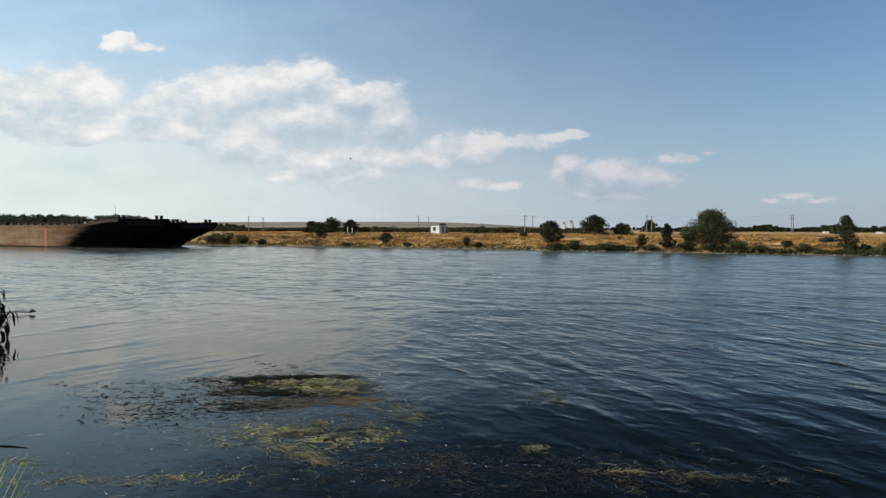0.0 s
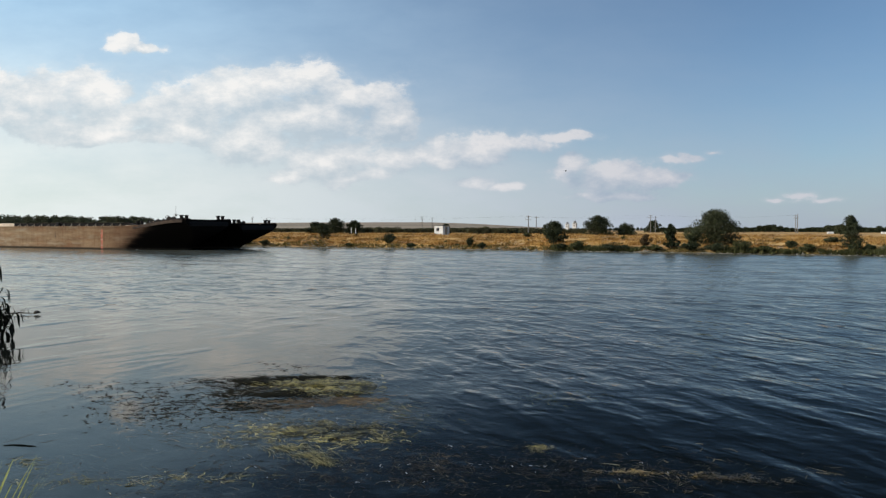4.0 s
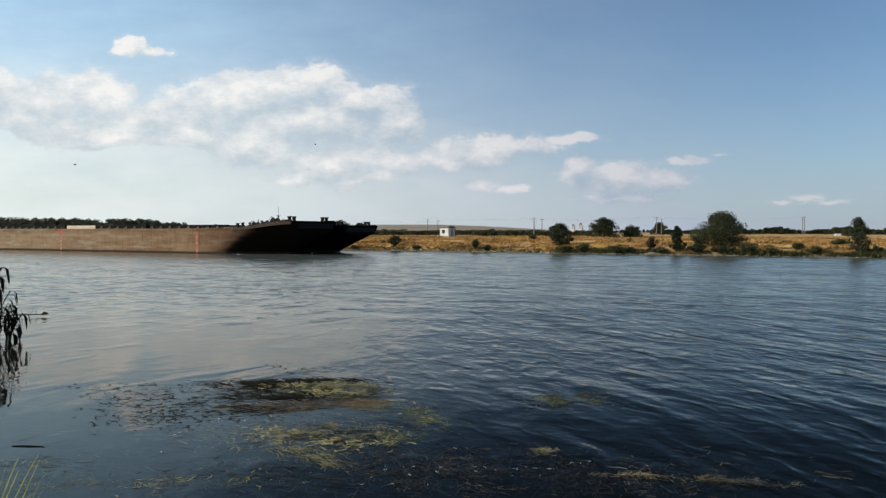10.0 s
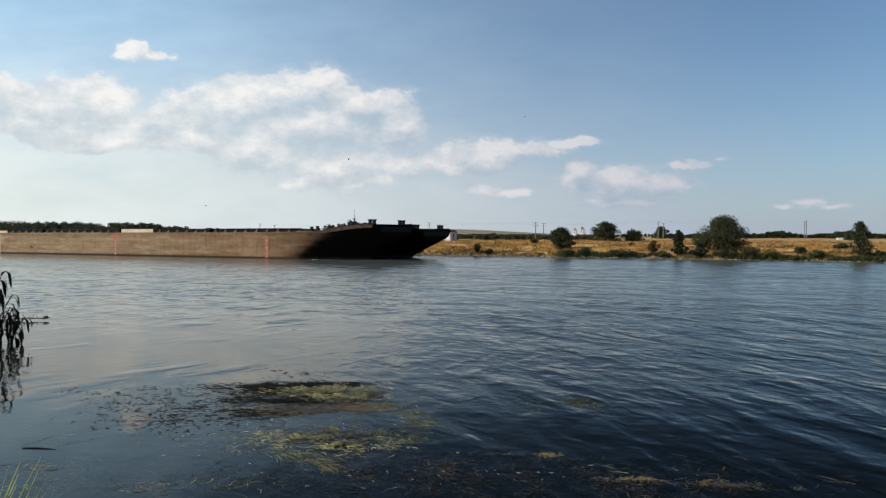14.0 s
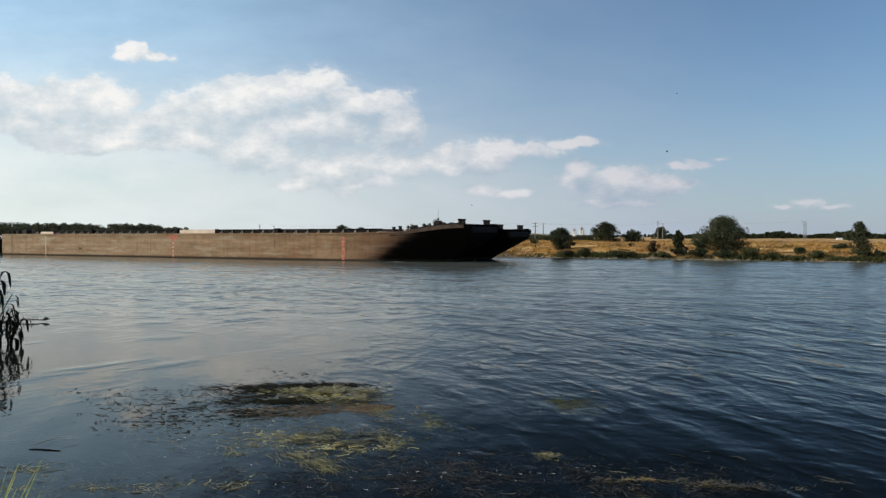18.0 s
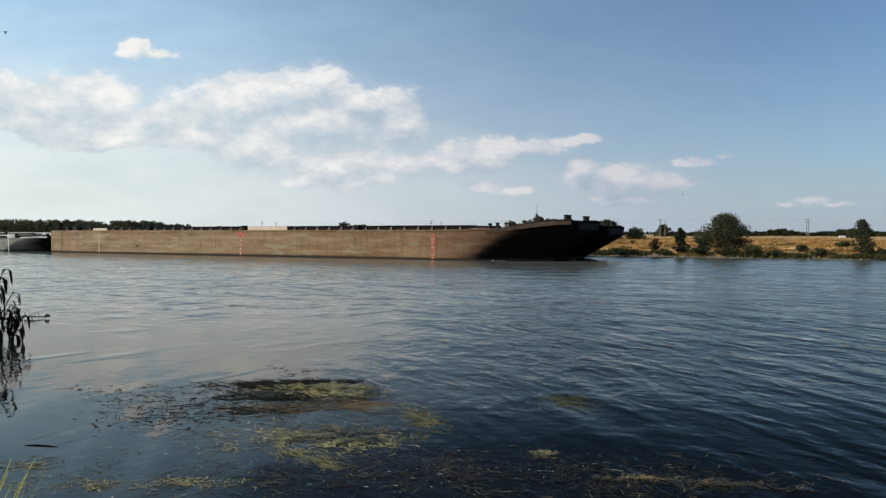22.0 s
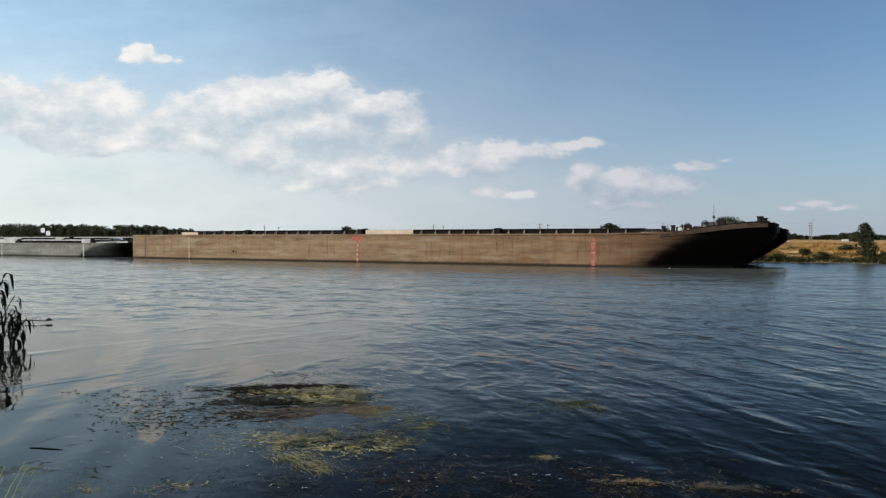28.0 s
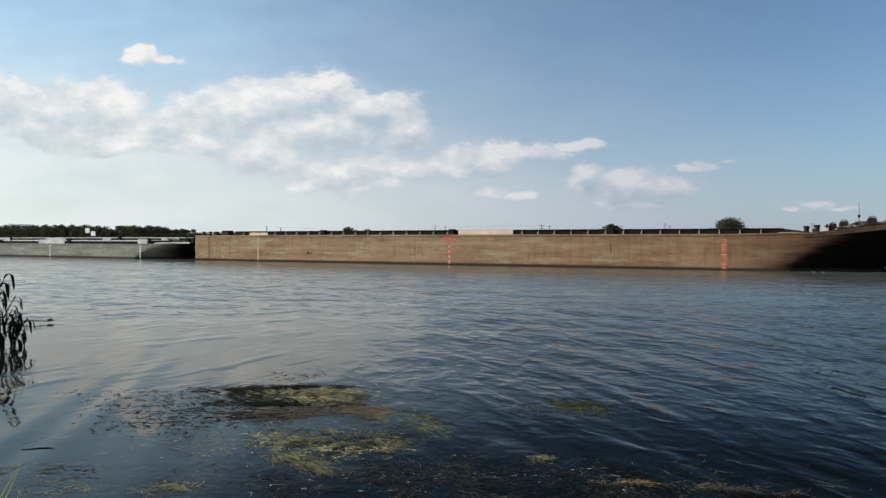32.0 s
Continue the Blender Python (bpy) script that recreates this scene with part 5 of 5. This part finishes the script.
def tower(x, y, w, h):
    """A far white tower with a small cap."""
    t = thing("white_tower", pose(x, y, land(x, y)), "far white tower above the trees on the horizon", "tower", "white towers")
    part("shaft", boxed(-w / 2, w / 2, -w / 2, w / 2, 0, h * 0.8, 0.1), "plaster", t)
    part("cap", rodded((0, 0, h * 0.8), (0, 0, h), w * 0.42, w * 0.2, 10), "roof", t)
    for zz in (0.5, 0.68):
        part("opening", boxed(-w * 0.18, w * 0.18, -w / 2 - 0.02, -w / 2 + 0.2, h * zz, h * (zz + 0.08)), "glass_dark", t)


tower(-120.5, 400.0, 1.9, 5.4)
tower(-116.4, 401.0, 2.2, 6.2)


def trough(x, y, turn, length):
    """A low white block, far off in the field; the basin and feet are invented."""
    v = thing("white_block", pose(x, y, land(x, y), 0, 0, turn), "low white block beyond the dry field", "trough", "white troughs")
    bm = boxed(-length / 2, length / 2, -0.5, -0.4, 0.2, 0.72, 0.02)
    box(bm, -length / 2, length / 2, 0.4, 0.5, 0.2, 0.72)
    box(bm, -length / 2, -length / 2 + 0.1, -0.4, 0.4, 0.2, 0.72)
    box(bm, length / 2 - 0.1, length / 2, -0.4, 0.4, 0.2, 0.72)
    box(bm, -length / 2, length / 2, -0.5, 0.5, 0.12, 0.2)
    part("basin", bm, "white", v)
    for xx in (-length / 2 + 0.3, length / 2 - 0.3):
        part("foot", boxed(xx - 0.12, xx + 0.12, -0.4, 0.4, 0, 0.14), "concrete", v)


trough(8.0, 236.0, 15, 1.5)
trough(21.8, 239.8, 5, 1.6)


# ---- weeds, reeds and grass on this side ----
def strands(name, spots, count, length, width, z0, z1, seed, mat, label, drift=160, fan=35, lift=0.0, cat="water weed"):
    """Thin ribbons of water weed lying in or on the water; spots are (side, depth, half width, half depth) on the plan."""
    rnd = random.Random(seed)
    vs, fs = [], []
    weights = [s[2] * s[3] for s in spots]
    for _ in range(count):
        s, d, rs, rd = rnd.choices(spots, weights)[0]
        s, d = s + rs * rnd.gauss(0, 0.62), d + rd * rnd.gauss(0, 0.62)
        if noise.noise((s * 2.2, d * 6.0, seed * 0.37)) + 1.1 * noise.noise((s * 4.5, d * 15.0, seed)) < rnd.uniform(-0.35, 0.55):
            continue
        x, y = ahead(s, d)
        way = radians(drift + TURN + rnd.gauss(0, fan))
        ln, w = length * rnd.uniform(0.35, 1.2), width * rnd.uniform(0.6, 1.4)
        z, turn = rnd.uniform(z0, z1), rnd.gauss(0, 0.2)
        k, n = len(vs), 4
        tilt = rnd.gauss(0, 0.10) + lift
        for i in range(n + 1):
            u = i / n
            ww = w * (1 - 0.75 * u)
            px, py = -math.sin(way) * ww, math.cos(way) * ww
            zz = z + math.sin(u * math.pi) * tilt * ln * 0.4
            vs += [(x + px, y + py, zz), (x - px, y - py, zz + 0.3 * ww)]
            x, y = x + math.cos(way) * ln / n, y + math.sin(way) * ln / n
            way += turn
        fs += [(k + 2 * i, k + 2 * i + 1, k + 2 * i + 3, k + 2 * i + 2) for i in range(n)]
    return tagged(soup(name, vs, fs, mat), label, cat, kind="stuff")


MATS = [
    strands("weed_mat", [(-1.25, 11.95, 0.36, 0.26), (-1.65, 12.15, 0.45, 0.26), (-2.2, 12.15, 0.50, 0.14), (-1.6, 11.6, 0.45, 0.16)], 7000, 0.13, 0.0105, 0.012, 0.095, 71, "weed",
            "floating mat of yellow-green water weed", drift=172, fan=26, lift=0.2),
    strands("weed_mat", [(-3.0, 12.35, 0.70, 0.26), (-2.3, 12.55, 0.7, 0.20), (-2.7, 11.35, 0.75, 0.10), (-2.1, 11.55, 0.6, 0.08), (-1.6, 12.6, 0.5, 0.12)], 3200, 0.26, 0.0100, 0.015, 0.080, 72, "weed_dark",
            "dark wet floating water weed", lift=0.15, drift=176, fan=10),
    strands("weed_mat", [(-3.4, 11.8, 0.8, 0.4), (-3.2, 10.9, 0.8, 0.4), (-2.7, 10.7, 0.6, 0.35)], 1100, 0.14, 0.0130, 0.003, 0.03, 82, "weed_dark",
            "dark ragged streaks of floating weed", lift=0.1, drift=185, fan=14),
    strands("weed_bed", [(-2.45, 10.85, 0.60, 0.22), (-1.9, 11.0, 0.55, 0.22), (-1.2, 11.2, 0.45, 0.28)], 3600, 0.15, 0.0090, -0.010, 0.022, 86, "weed_rust",
            "rusty brown weed on the lee side of a floating mat", drift=172, fan=28),
    strands("weed_bed", [(-0.75, 10.95, 0.35, 0.30), (-0.35, 10.45, 0.35, 0.35), (-0.15, 9.95, 0.30, 0.35), (-0.45, 9.4, 0.35, 0.30)], 6500, 0.20, 0.0060, -0.05, 0.004, 87, "weed_green",
            "olive weed sunk in a curved bank", drift=150, fan=38),
    strands("weed_bed", [(-1.35, 9.40, 0.60, 0.42), (-0.95, 9.2, 0.45, 0.38), (-1.9, 9.5, 0.50, 0.35)], 4000, 0.13, 0.0088, -0.008, 0.050, 73, "weed",
            "yellowish weed just at the surface", drift=160, fan=45, lift=0.12),
    strands("weed_bed", [(-1.50, 8.50, 0.22, 0.16), (-1.80, 8.75, 0.24, 0.14), (-1.32, 8.30, 0.15, 0.10)], 620, 0.30, 0.0042, -0.004, 0.020, 83, "weed_straw", "pale straw-like weed lying in a bundle", drift=-44, fan=9),
    strands("weed_bed", [(-2.6, 9.15, 0.25, 0.18), (-2.45, 8.9, 0.3, 0.12)], 420, 0.14, 0.0050, -0.006, 0.012, 88, "weed_straw", "small clump of pale straw-like weed", drift=-30, fan=40),
    strands("weed_bed", [(-0.6, 7.7, 3.4, 0.7), (2.0, 7.8, 2.2, 0.7), (-4.0, 7.9, 1.8, 0.6)], 3800, 0.18, 0.0045, -0.025, 0.008, 74, "weed_deep",
            "sparse pale weed sunk in shallow water", fan=75),
    strands("weed_bed", [(1.0, 7.95, 1.4, 0.65), (0.0, 8.1, 1.5, 0.7), (2.4, 7.5, 1.0, 0.30), (-1.4, 7.8, 1.6, 0.5)], 17000, 0.11, 0.0056, -0.03, 0.014, 84, "weed_brown",
            "dense brown weed in the shallows", fan=80),
    strands("weed_bed", [(2.15, 11.7, 0.50, 0.20), (2.1, 11.3, 0.60, 0.45)], 5200, 0.16, 0.0060, -0.030, 0.002, 75, "weed_green", "green weed sunk under the surface", drift=20, fan=50),
    strands("weed_mat", [(2.75, 7.74, 0.36, 0.07), (3.2, 7.60, 0.38, 0.07), (3.6, 7.48, 0.28, 0.06), (2.1, 7.8, 0.3, 0.06)], 1000, 0.09, 0.0070, 0.0, 0.030, 76, "weed_gold",
            "thin line of golden floating weed", drift=5, fan=50),
    strands("weed_scraps", [(-4.6, 11.4, 0.9, 0.7), (-5.3, 12.3, 1.0, 0.4), (-4.0, 10.4, 0.9, 0.6), (-3.6, 12.6, 0.9, 0.3), (-2.9, 13.9, 0.5, 0.5), (-3.2, 10.3, 0.9, 0.5)],
            1300, 0.080, 0.018, 0.003, 0.025, 77, "weed_dark", "scattered dark scraps of floating weed", drift=175, fan=35),
    strands("weed_bed", [(-2.4, 10.2, 1.5, 0.9), (-0.6, 10.3, 0.7, 0.7), (-2.6, 9.3, 1.2, 0.7), (-0.4, 10.7, 0.5, 0.35)], 4600, 0.22, 0.0055, -0.03, 0.008, 78, "weed_deep",
            "sparse pale weed sunk under the surface", drift=160, fan=40),
    strands("weed_bed", [(-4.9, 7.75, 0.8, 0.20), (-3.5, 7.65, 0.7, 0.18), (-5.0, 8.2, 0.5, 0.12), (-2.5, 7.7, 0.6, 0.15)], 2000, 0.15, 0.0080, -0.020, 0.004, 85, "weed_straw",
            "tan weed sunk in the shallows", drift=10, fan=40),
    strands("weed_mat", [(1.33, 8.66, 0.12, 0.10)], 360, 0.10, 0.0055, -0.01, 0.02, 79, "weed", "small tuft of green floating weed", fan=70),
    strands("weed_bed", [(-5.2, 8.1, 1.0, 0.30), (-4.4, 8.3, 0.7, 0.25)], 1400, 0.24, 0.0080, -0.06, -0.0, 80, "weed_deep", "tan weed sunk near the bank", drift=10),
    # glints off the wet weed, put in as small white strands
    strands("weed_glints", [(-0.2, 7.9, 2.4, 0.6), (1.5, 8.0, 1.4, 0.5), (-2.0, 9.6, 1.4, 1.0), (-1.5, 11.9, 0.6, 0.3), (-1.2, 9.1, 0.6, 0.4)], 260, 0.05, 0.0030, 0.008, 0.03, 81, "foam",
            "white flecks standing in for glints on wet weed", fan=60),
]


def ribbon(bm, base, way, length, width, droop, up, n=7):
    """A bent, tapering leaf; way is its heading on the plan in radians."""
    p = Vector(base)
    pitch = up
    side = Vector((-math.sin(way), math.cos(way), 0))
    last = None
    for i in range(n + 1):
        u = i / n
        w = width * (0.55 + 1.6 * u) * (1 - u) ** 0.6 if u < 1 else 0.0015
        w = max(0.0015, min(width, w))
        pair = (bm.verts.new(p + side * w), bm.verts.new(p - side * w + Vector((0, 0, 0.3 * w))))
        if last:
            bm.faces.new((last[0], last[1], pair[1], pair[0]))
        last = pair
        p = p + Vector((math.cos(way) * math.cos(pitch), math.sin(way) * math.cos(pitch), math.sin(pitch))) * (length / n)
        pitch = max(-1.42, pitch - 1.7 * droop / n) if droop > 1 else pitch - droop / n


REEDS = []


def reed(side, depth, height, lean, seed, count, low=0.35):
    """One reed stalk with drooping leaves, standing in the shallows."""
    rnd = random.Random(seed)
    x, y = ahead(side, depth)
    r = thing("reed", pose(x, y, -0.5), "dark green reed stalk with drooping leaves standing in water", "reed", "reeds by the bank")
    bm = bmesh.new()
    to_right = radians(TURN)
    pts = [Vector((math.cos(to_right), math.sin(to_right), 0)) * (lean * (k / 6) ** 2) + Vector((0, 0, (height + 0.5) * k / 6)) for k in range(7)]
    for a, b in zip(pts, pts[1:]):
        rod(bm, a, b, 0.012, 0.010, 6)
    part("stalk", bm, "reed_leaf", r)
    for k in range(count):
        u = low + (0.98 - low) * (k + rnd.random() * 0.5) / count
        i = min(5, int(u * 6))
        p = pts[i].lerp(pts[i + 1], u * 6 - i)
        bm = bmesh.new()
        ribbon(bm, p, to_right + rnd.choice((0.0, 0.3, -0.4, 0.6, 2.9)) + rnd.gauss(0, 0.3), rnd.uniform(0.40, 0.70), rnd.uniform(0.038, 0.060), rnd.uniform(2.5, 3.3), rnd.uniform(0.5, 1.1))
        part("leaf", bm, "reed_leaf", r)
    REEDS.append((r, x, y))


for k, (s, d, h, lean, n) in enumerate([(-11.35, 17.6, 1.70, 0.40, 8), (-11.15, 17.2, 1.40, 0.45, 7), (-10.95, 17.5, 0.95, 0.35, 10), (-11.55, 17.9, 1.82, 0.55, 8),
                                        (-11.10, 17.9, 0.9, 0.35, 9), (-11.60, 17.4, 1.6, 0.3, 7), (-10.85, 17.1, 0.60, 0.2, 9), (-11.9, 17.7, 4.3, 0.30, 9),
                                        (-11.05, 17.35, 0.75, 0.25, 9), (-11.25, 17.1, 0.5, 0.2, 8), (-10.72, 17.55, 0.85, 0.35, 9), (-10.80, 17.8, 0.70, 0.40, 9), (-11.1, 17.55, 1.30, 0.55, 7)]):
    reed(s, d, h, lean, 300 + k, n, 0.93 if h > 3 else 0.62 if h > 1.2 else 0.5)


def driftwood():
    x, y = ahead(-13.6, 22.4)
    b = thing("branch", pose(x, y, 0.03, 0, 0, TURN + 6), "thin dark dead branch lying on the water", "branch")
    bm = bmesh.new()
    pts = [(-0.6, 0, -0.06), (0.1, 0.03, 0.02), (0.6, 0.0, 0.05), (1.05, 0.04, 0.03)]
    for k in range(3):
        rod(bm, pts[k], pts[k + 1], 0.03 - 0.006 * k, 0.026 - 0.006 * k, 6)
    rod(bm, pts[3], (1.13, 0.05, 0.07), 0.03, 0.06, 7)
    rod(bm, (1.13, 0.05, 0.07), (1.24, 0.06, 0.05), 0.06, 0.012, 7)
    part("stem", bm, "wood_dark", b)
    for k, (x0, dx, h) in enumerate(((0.25, 0.05, 0.16), (0.5, -0.08, 0.22), (0.72, 0.1, 0.20), (0.9, -0.04, 0.15), (0.6, 0.12, 0.13))):
        part("twig", rodded((x0, 0.02, 0.03), (x0 + dx, 0.05, 0.03 + h), 0.012, 0.004, 5), "wood_dark", b)
    return b


BRANCH = driftwood()


def floating_leaf():
    x, y = ahead(-5.42, 9.15)
    b = thing("floating_leaf", pose(x, y, 0.02, 0, 0, TURN + 14), "long dark dead reed leaf floating near the bank", "leaf")
    bm = bmesh.new()
    ribbon(bm, (-0.20, 0, 0.0), 0.0, 0.40, 0.042, -0.25, 0.10)
    part("blade", bm, "weed_dark", b)
    bm = bmesh.new()
    ribbon(bm, (0.19, 0, 0.03), 0.1, 0.22, 0.008, 0.2, 0.05)
    part("tip", bm, "pale_mark", b, "pale dry leaf tip")
    return b


LEAF = floating_leaf()


def near_grass():
    out = []
    rnd = random.Random(91)
    for k, (s, d, n) in enumerate(((-2.02, 3.0, 9), (-2.14, 3.15, 8), (-1.97, 2.85, 4))):
        x, y = ahead(s, d)
        g = thing("grass_tuft", pose(x, y, land(x, y) - 0.02), "tuft of bright green grass on the near bank", "grass", "near grass tufts")
        for _ in range(n):
            bm = bmesh.new()
            ribbon(bm, (rnd.gauss(0, 0.03), rnd.gauss(0, 0.03), 0), radians(TURN) + rnd.gauss(0.1, 0.5), rnd.uniform(0.64, 1.0), 0.0062, rnd.uniform(0.1, 0.5), rnd.uniform(1.22, 1.5), 8)
            part("blade", bm, "blade", g)
        out.append((g, x, y))
    return out


TUFTS = near_grass()


# ---- birds ----
def bird(label):
    b = thing("bird", pose(0, 0, 0), label, "bird", "birds over the canal")
    bm = bmesh.new()
    bmesh.ops.create_uvsphere(bm, u_segments=8, v_segments=6, radius=1.0, matrix=Matrix.Diagonal((0.15, 0.05, 0.045, 1)))
    part("body", bm, "feather", b)
    bm = bmesh.new()
    bmesh.ops.create_uvsphere(bm, u_segments=8, v_segments=6, radius=0.04, matrix=Matrix.Translation((0.16, 0, 0.015)))
    rod(bm, (0.19, 0, 0.01), (0.225, 0, 0.005), 0.012, 0.002, 5)
    part("head", bm, "feather", b)
    bm, vs = loft([[(-0.13, -0.02, 0), (-0.13, 0.02, 0)], [(-0.20, -0.04, 0.004), (-0.20, 0.04, 0.004)], [(-0.26, -0.055, 0), (-0.26, 0.055, 0)]])
    part("tail", bm, "feather", b)
    wings = []
    for side in (1, -1):
        bm, _ = loft([[(0.07, 0.02 * side, 0), (0.0, 0.02 * side, 0.012), (-0.07, 0.02 * side, 0)], [(0.08, 0.16 * side, 0.0), (0.01, 0.16 * side, 0.012), (-0.05, 0.16 * side, 0)],
                      [(0.02, 0.33 * side, 0), (-0.02, 0.33 * side, 0.006), (-0.06, 0.33 * side, 0)], [(-0.07, 0.42 * side, 0), (-0.075, 0.42 * side, 0.002), (-0.085, 0.42 * side, 0)]])
        wings.append((part("wing", bm, "feather", b), side))
    for o in b.children:
        o.data.transform(Matrix.Scale(0.7, 4))
    return b, wings


FLIGHTS = [
    (0.0, 3.0, [(0, (-41.6, 62.0, 10.0)), (0.6, (-39.2, 63.6, 9.5)), (1.2, (-36.5, 65.3, 8.8)), (1.8, (-33.9, 66.7, 8.5)), (2.2, (-31.8, 67.7, 8.5)), (3.0, (-27.4, 69.6, 8.6))]),
    (12.0, 14.4, [(12, (-50.0, 48.5, 9.7)), (13, (-45.8, 52.4, 10.1)), (13.5, (-43.0, 54.8, 10.1)), (14.4, (-37.1, 58.9, 10.2))]),
    (12.0, 14.1, [(12, (-71.4, 46.1, 4.8)), (13, (-66.1, 53.3, 5.9)), (13.5, (-63.6, 56.3, 6.1)), (14.1, (-60.3, 59.8, 6.1))]),
    (5.8, 6.3, [(5.8, (-68.4, 41.2, 7.0)), (6.0, (-67.8, 42.3, 7.0)), (6.3, (-66.6, 44.1, 7.3))]),
    (22.6, 23.7, [(22.6, (-47.8, 33.3, 17.1)), (23, (-46.2, 35.3, 17.3)), (23.4, (-44.7, 37.2, 17.6)), (23.7, (-43.4, 38.5, 18.0))]),
]
BIRDS = [bird("small dark bird in flight with beating wings") for _ in FLIGHTS]


# ---- what moves ----
def barge_at(t):
    """Where the stern of the brown barge is along the canal."""
    return -111.64 + 2.6985 * (t - 16) + 0.417 * ((t - 16) / 16) ** 2


def motions():
    times = [0, 4, 8, 12, 16, 20, 24, 28, 32]
    for ob, back, y in ((brown, 0, NEAR_FACE), (brown_far, 0.6, NEAR_FACE + BEAM + 0.12), (grey, -77.0, NEAR_FACE), (grey_far, -77.3, NEAR_FACE + BEAM + 0.12),
                        (FOAM[0], 0, NEAR_FACE), (FOAM[1], 0, NEAR_FACE)):
        walk(ob, [(t, pose(barge_at(t) + back, y, 0)) for t in times])
    # the ripples drift towards this bank and downstream
    walk(WATER, [(t, pose(-0.40 * (t - 16), -0.40 * math.sin(t * 0.098 - 1.57), 0.004 * math.sin(t * 1.9))) for t in range(0, 33)])
    for k, ob in enumerate(MATS):
        rows = []
        for i in range(0, 33):
            push = -0.20 * smooth(17, 32, i) if k in (0, 1) else 0.0
            a = 0.022 * math.sin(i * 1.3 + k) + push
            x, y = ahead(a, 0.014 * math.sin(i * 0.9 + 2 * k))
            rows.append((i, pose(x, y, 0.004 * math.sin(i * 1.7 + k))))
        walk(ob, rows)
    for k, (ob, x, y) in enumerate(REEDS):
        rows = []
        for i in range(0, 65):
            t = i / 2
            gust = 1.6 * math.sin(t * 0.55 + 0.3) + 1.5 * math.sin(t * 1.9 + 0.7 * k) + 1.0 * math.sin(t * 3.1 + 1.3 * k)
            if k == 7:
                gust = 0.4 * gust - 1.5 + 6.5 * math.exp(-((t - 14.2) / 0.55) ** 2)
            rows.append((t, pose(x, y, -0.5, 0.6 * gust, 1.5 + gust, 0)))
        walk(ob, rows)
    for k, (ob, x, y) in enumerate(TUFTS):
        walk(ob, [(i / 2, pose(x, y, land(x, y) - 0.02, 0, 1.2 * math.sin(i * 0.9 + k) + 0.7 * math.sin(i * 1.7), 0)) for i in range(0, 65)])
    x, y = ahead(-13.6, 22.4)
    walk(BRANCH, [(i, pose(x, y, 0.03 + 0.012 * math.sin(i * 1.4), 1.5 * math.sin(i * 1.1), 0, TURN + 6 + 1.0 * math.sin(i * 0.8))) for i in range(0, 33)])
    rows = []
    for t, s in ((0, -5.38), (3, -5.33), (6, -5.35), (9, -5.36), (13, -5.29), (19, -5.19), (23, -5.28), (28, -5.21), (32, -5.33)):
        x, y = ahead(s + 0.10, 9.03 + 0.009 * t)
        rows.append((t, pose(x, y, 0.02, 0, 0, TURN + 30 + 3 * math.sin(t))))
    walk(LEAF, rows)
    for k, ((b, wings), (t0, t1, spots)) in enumerate(zip(BIRDS, FLIGHTS)):
        spots = [(t, Vector(p)) for t, p in spots]
        first, last = (spots[1][1] - spots[0][1]) / (spots[1][0] - spots[0][0]), (spots[-1][1] - spots[-2][1]) / (spots[-1][0] - spots[-2][0])
        up = Vector((0, 0, 0.5))
        path = list(spots)
        if t0 > 0:
            path = [(0, spots[0][1] - (first + up * 0) * t0)] + path
        path = path + [(32, spots[-1][1] + (last + up) * (32 - t1))]
        rows = []
        for i, (t, p) in enumerate(path):
            q = path[min(i + 1, len(path) - 1)][1] - path[max(i - 1, 0)][1]
            rows.append((t, pose(p.x, p.y, max(6.0, p.z), 0, 0, math.degrees(math.atan2(q.y, q.x)))))
        walk(b, rows)
        for w, side in wings:
            beat = [(0, pose(0, 0, 0))] if t0 > 0.3 else []
            t = max(0.0, t0 - 0.2) if t0 > 0.3 else 0.0
            i = 0
            while t < t1 + 0.3:
                beat.append((t, pose(0, 0, 0, side * (32 if i % 2 else -22), 0, 0)))
                t, i = t + 0.1, i + 1
            beat.append((32, pose(0, 0, 0)))
            walk(w, beat)


motions()
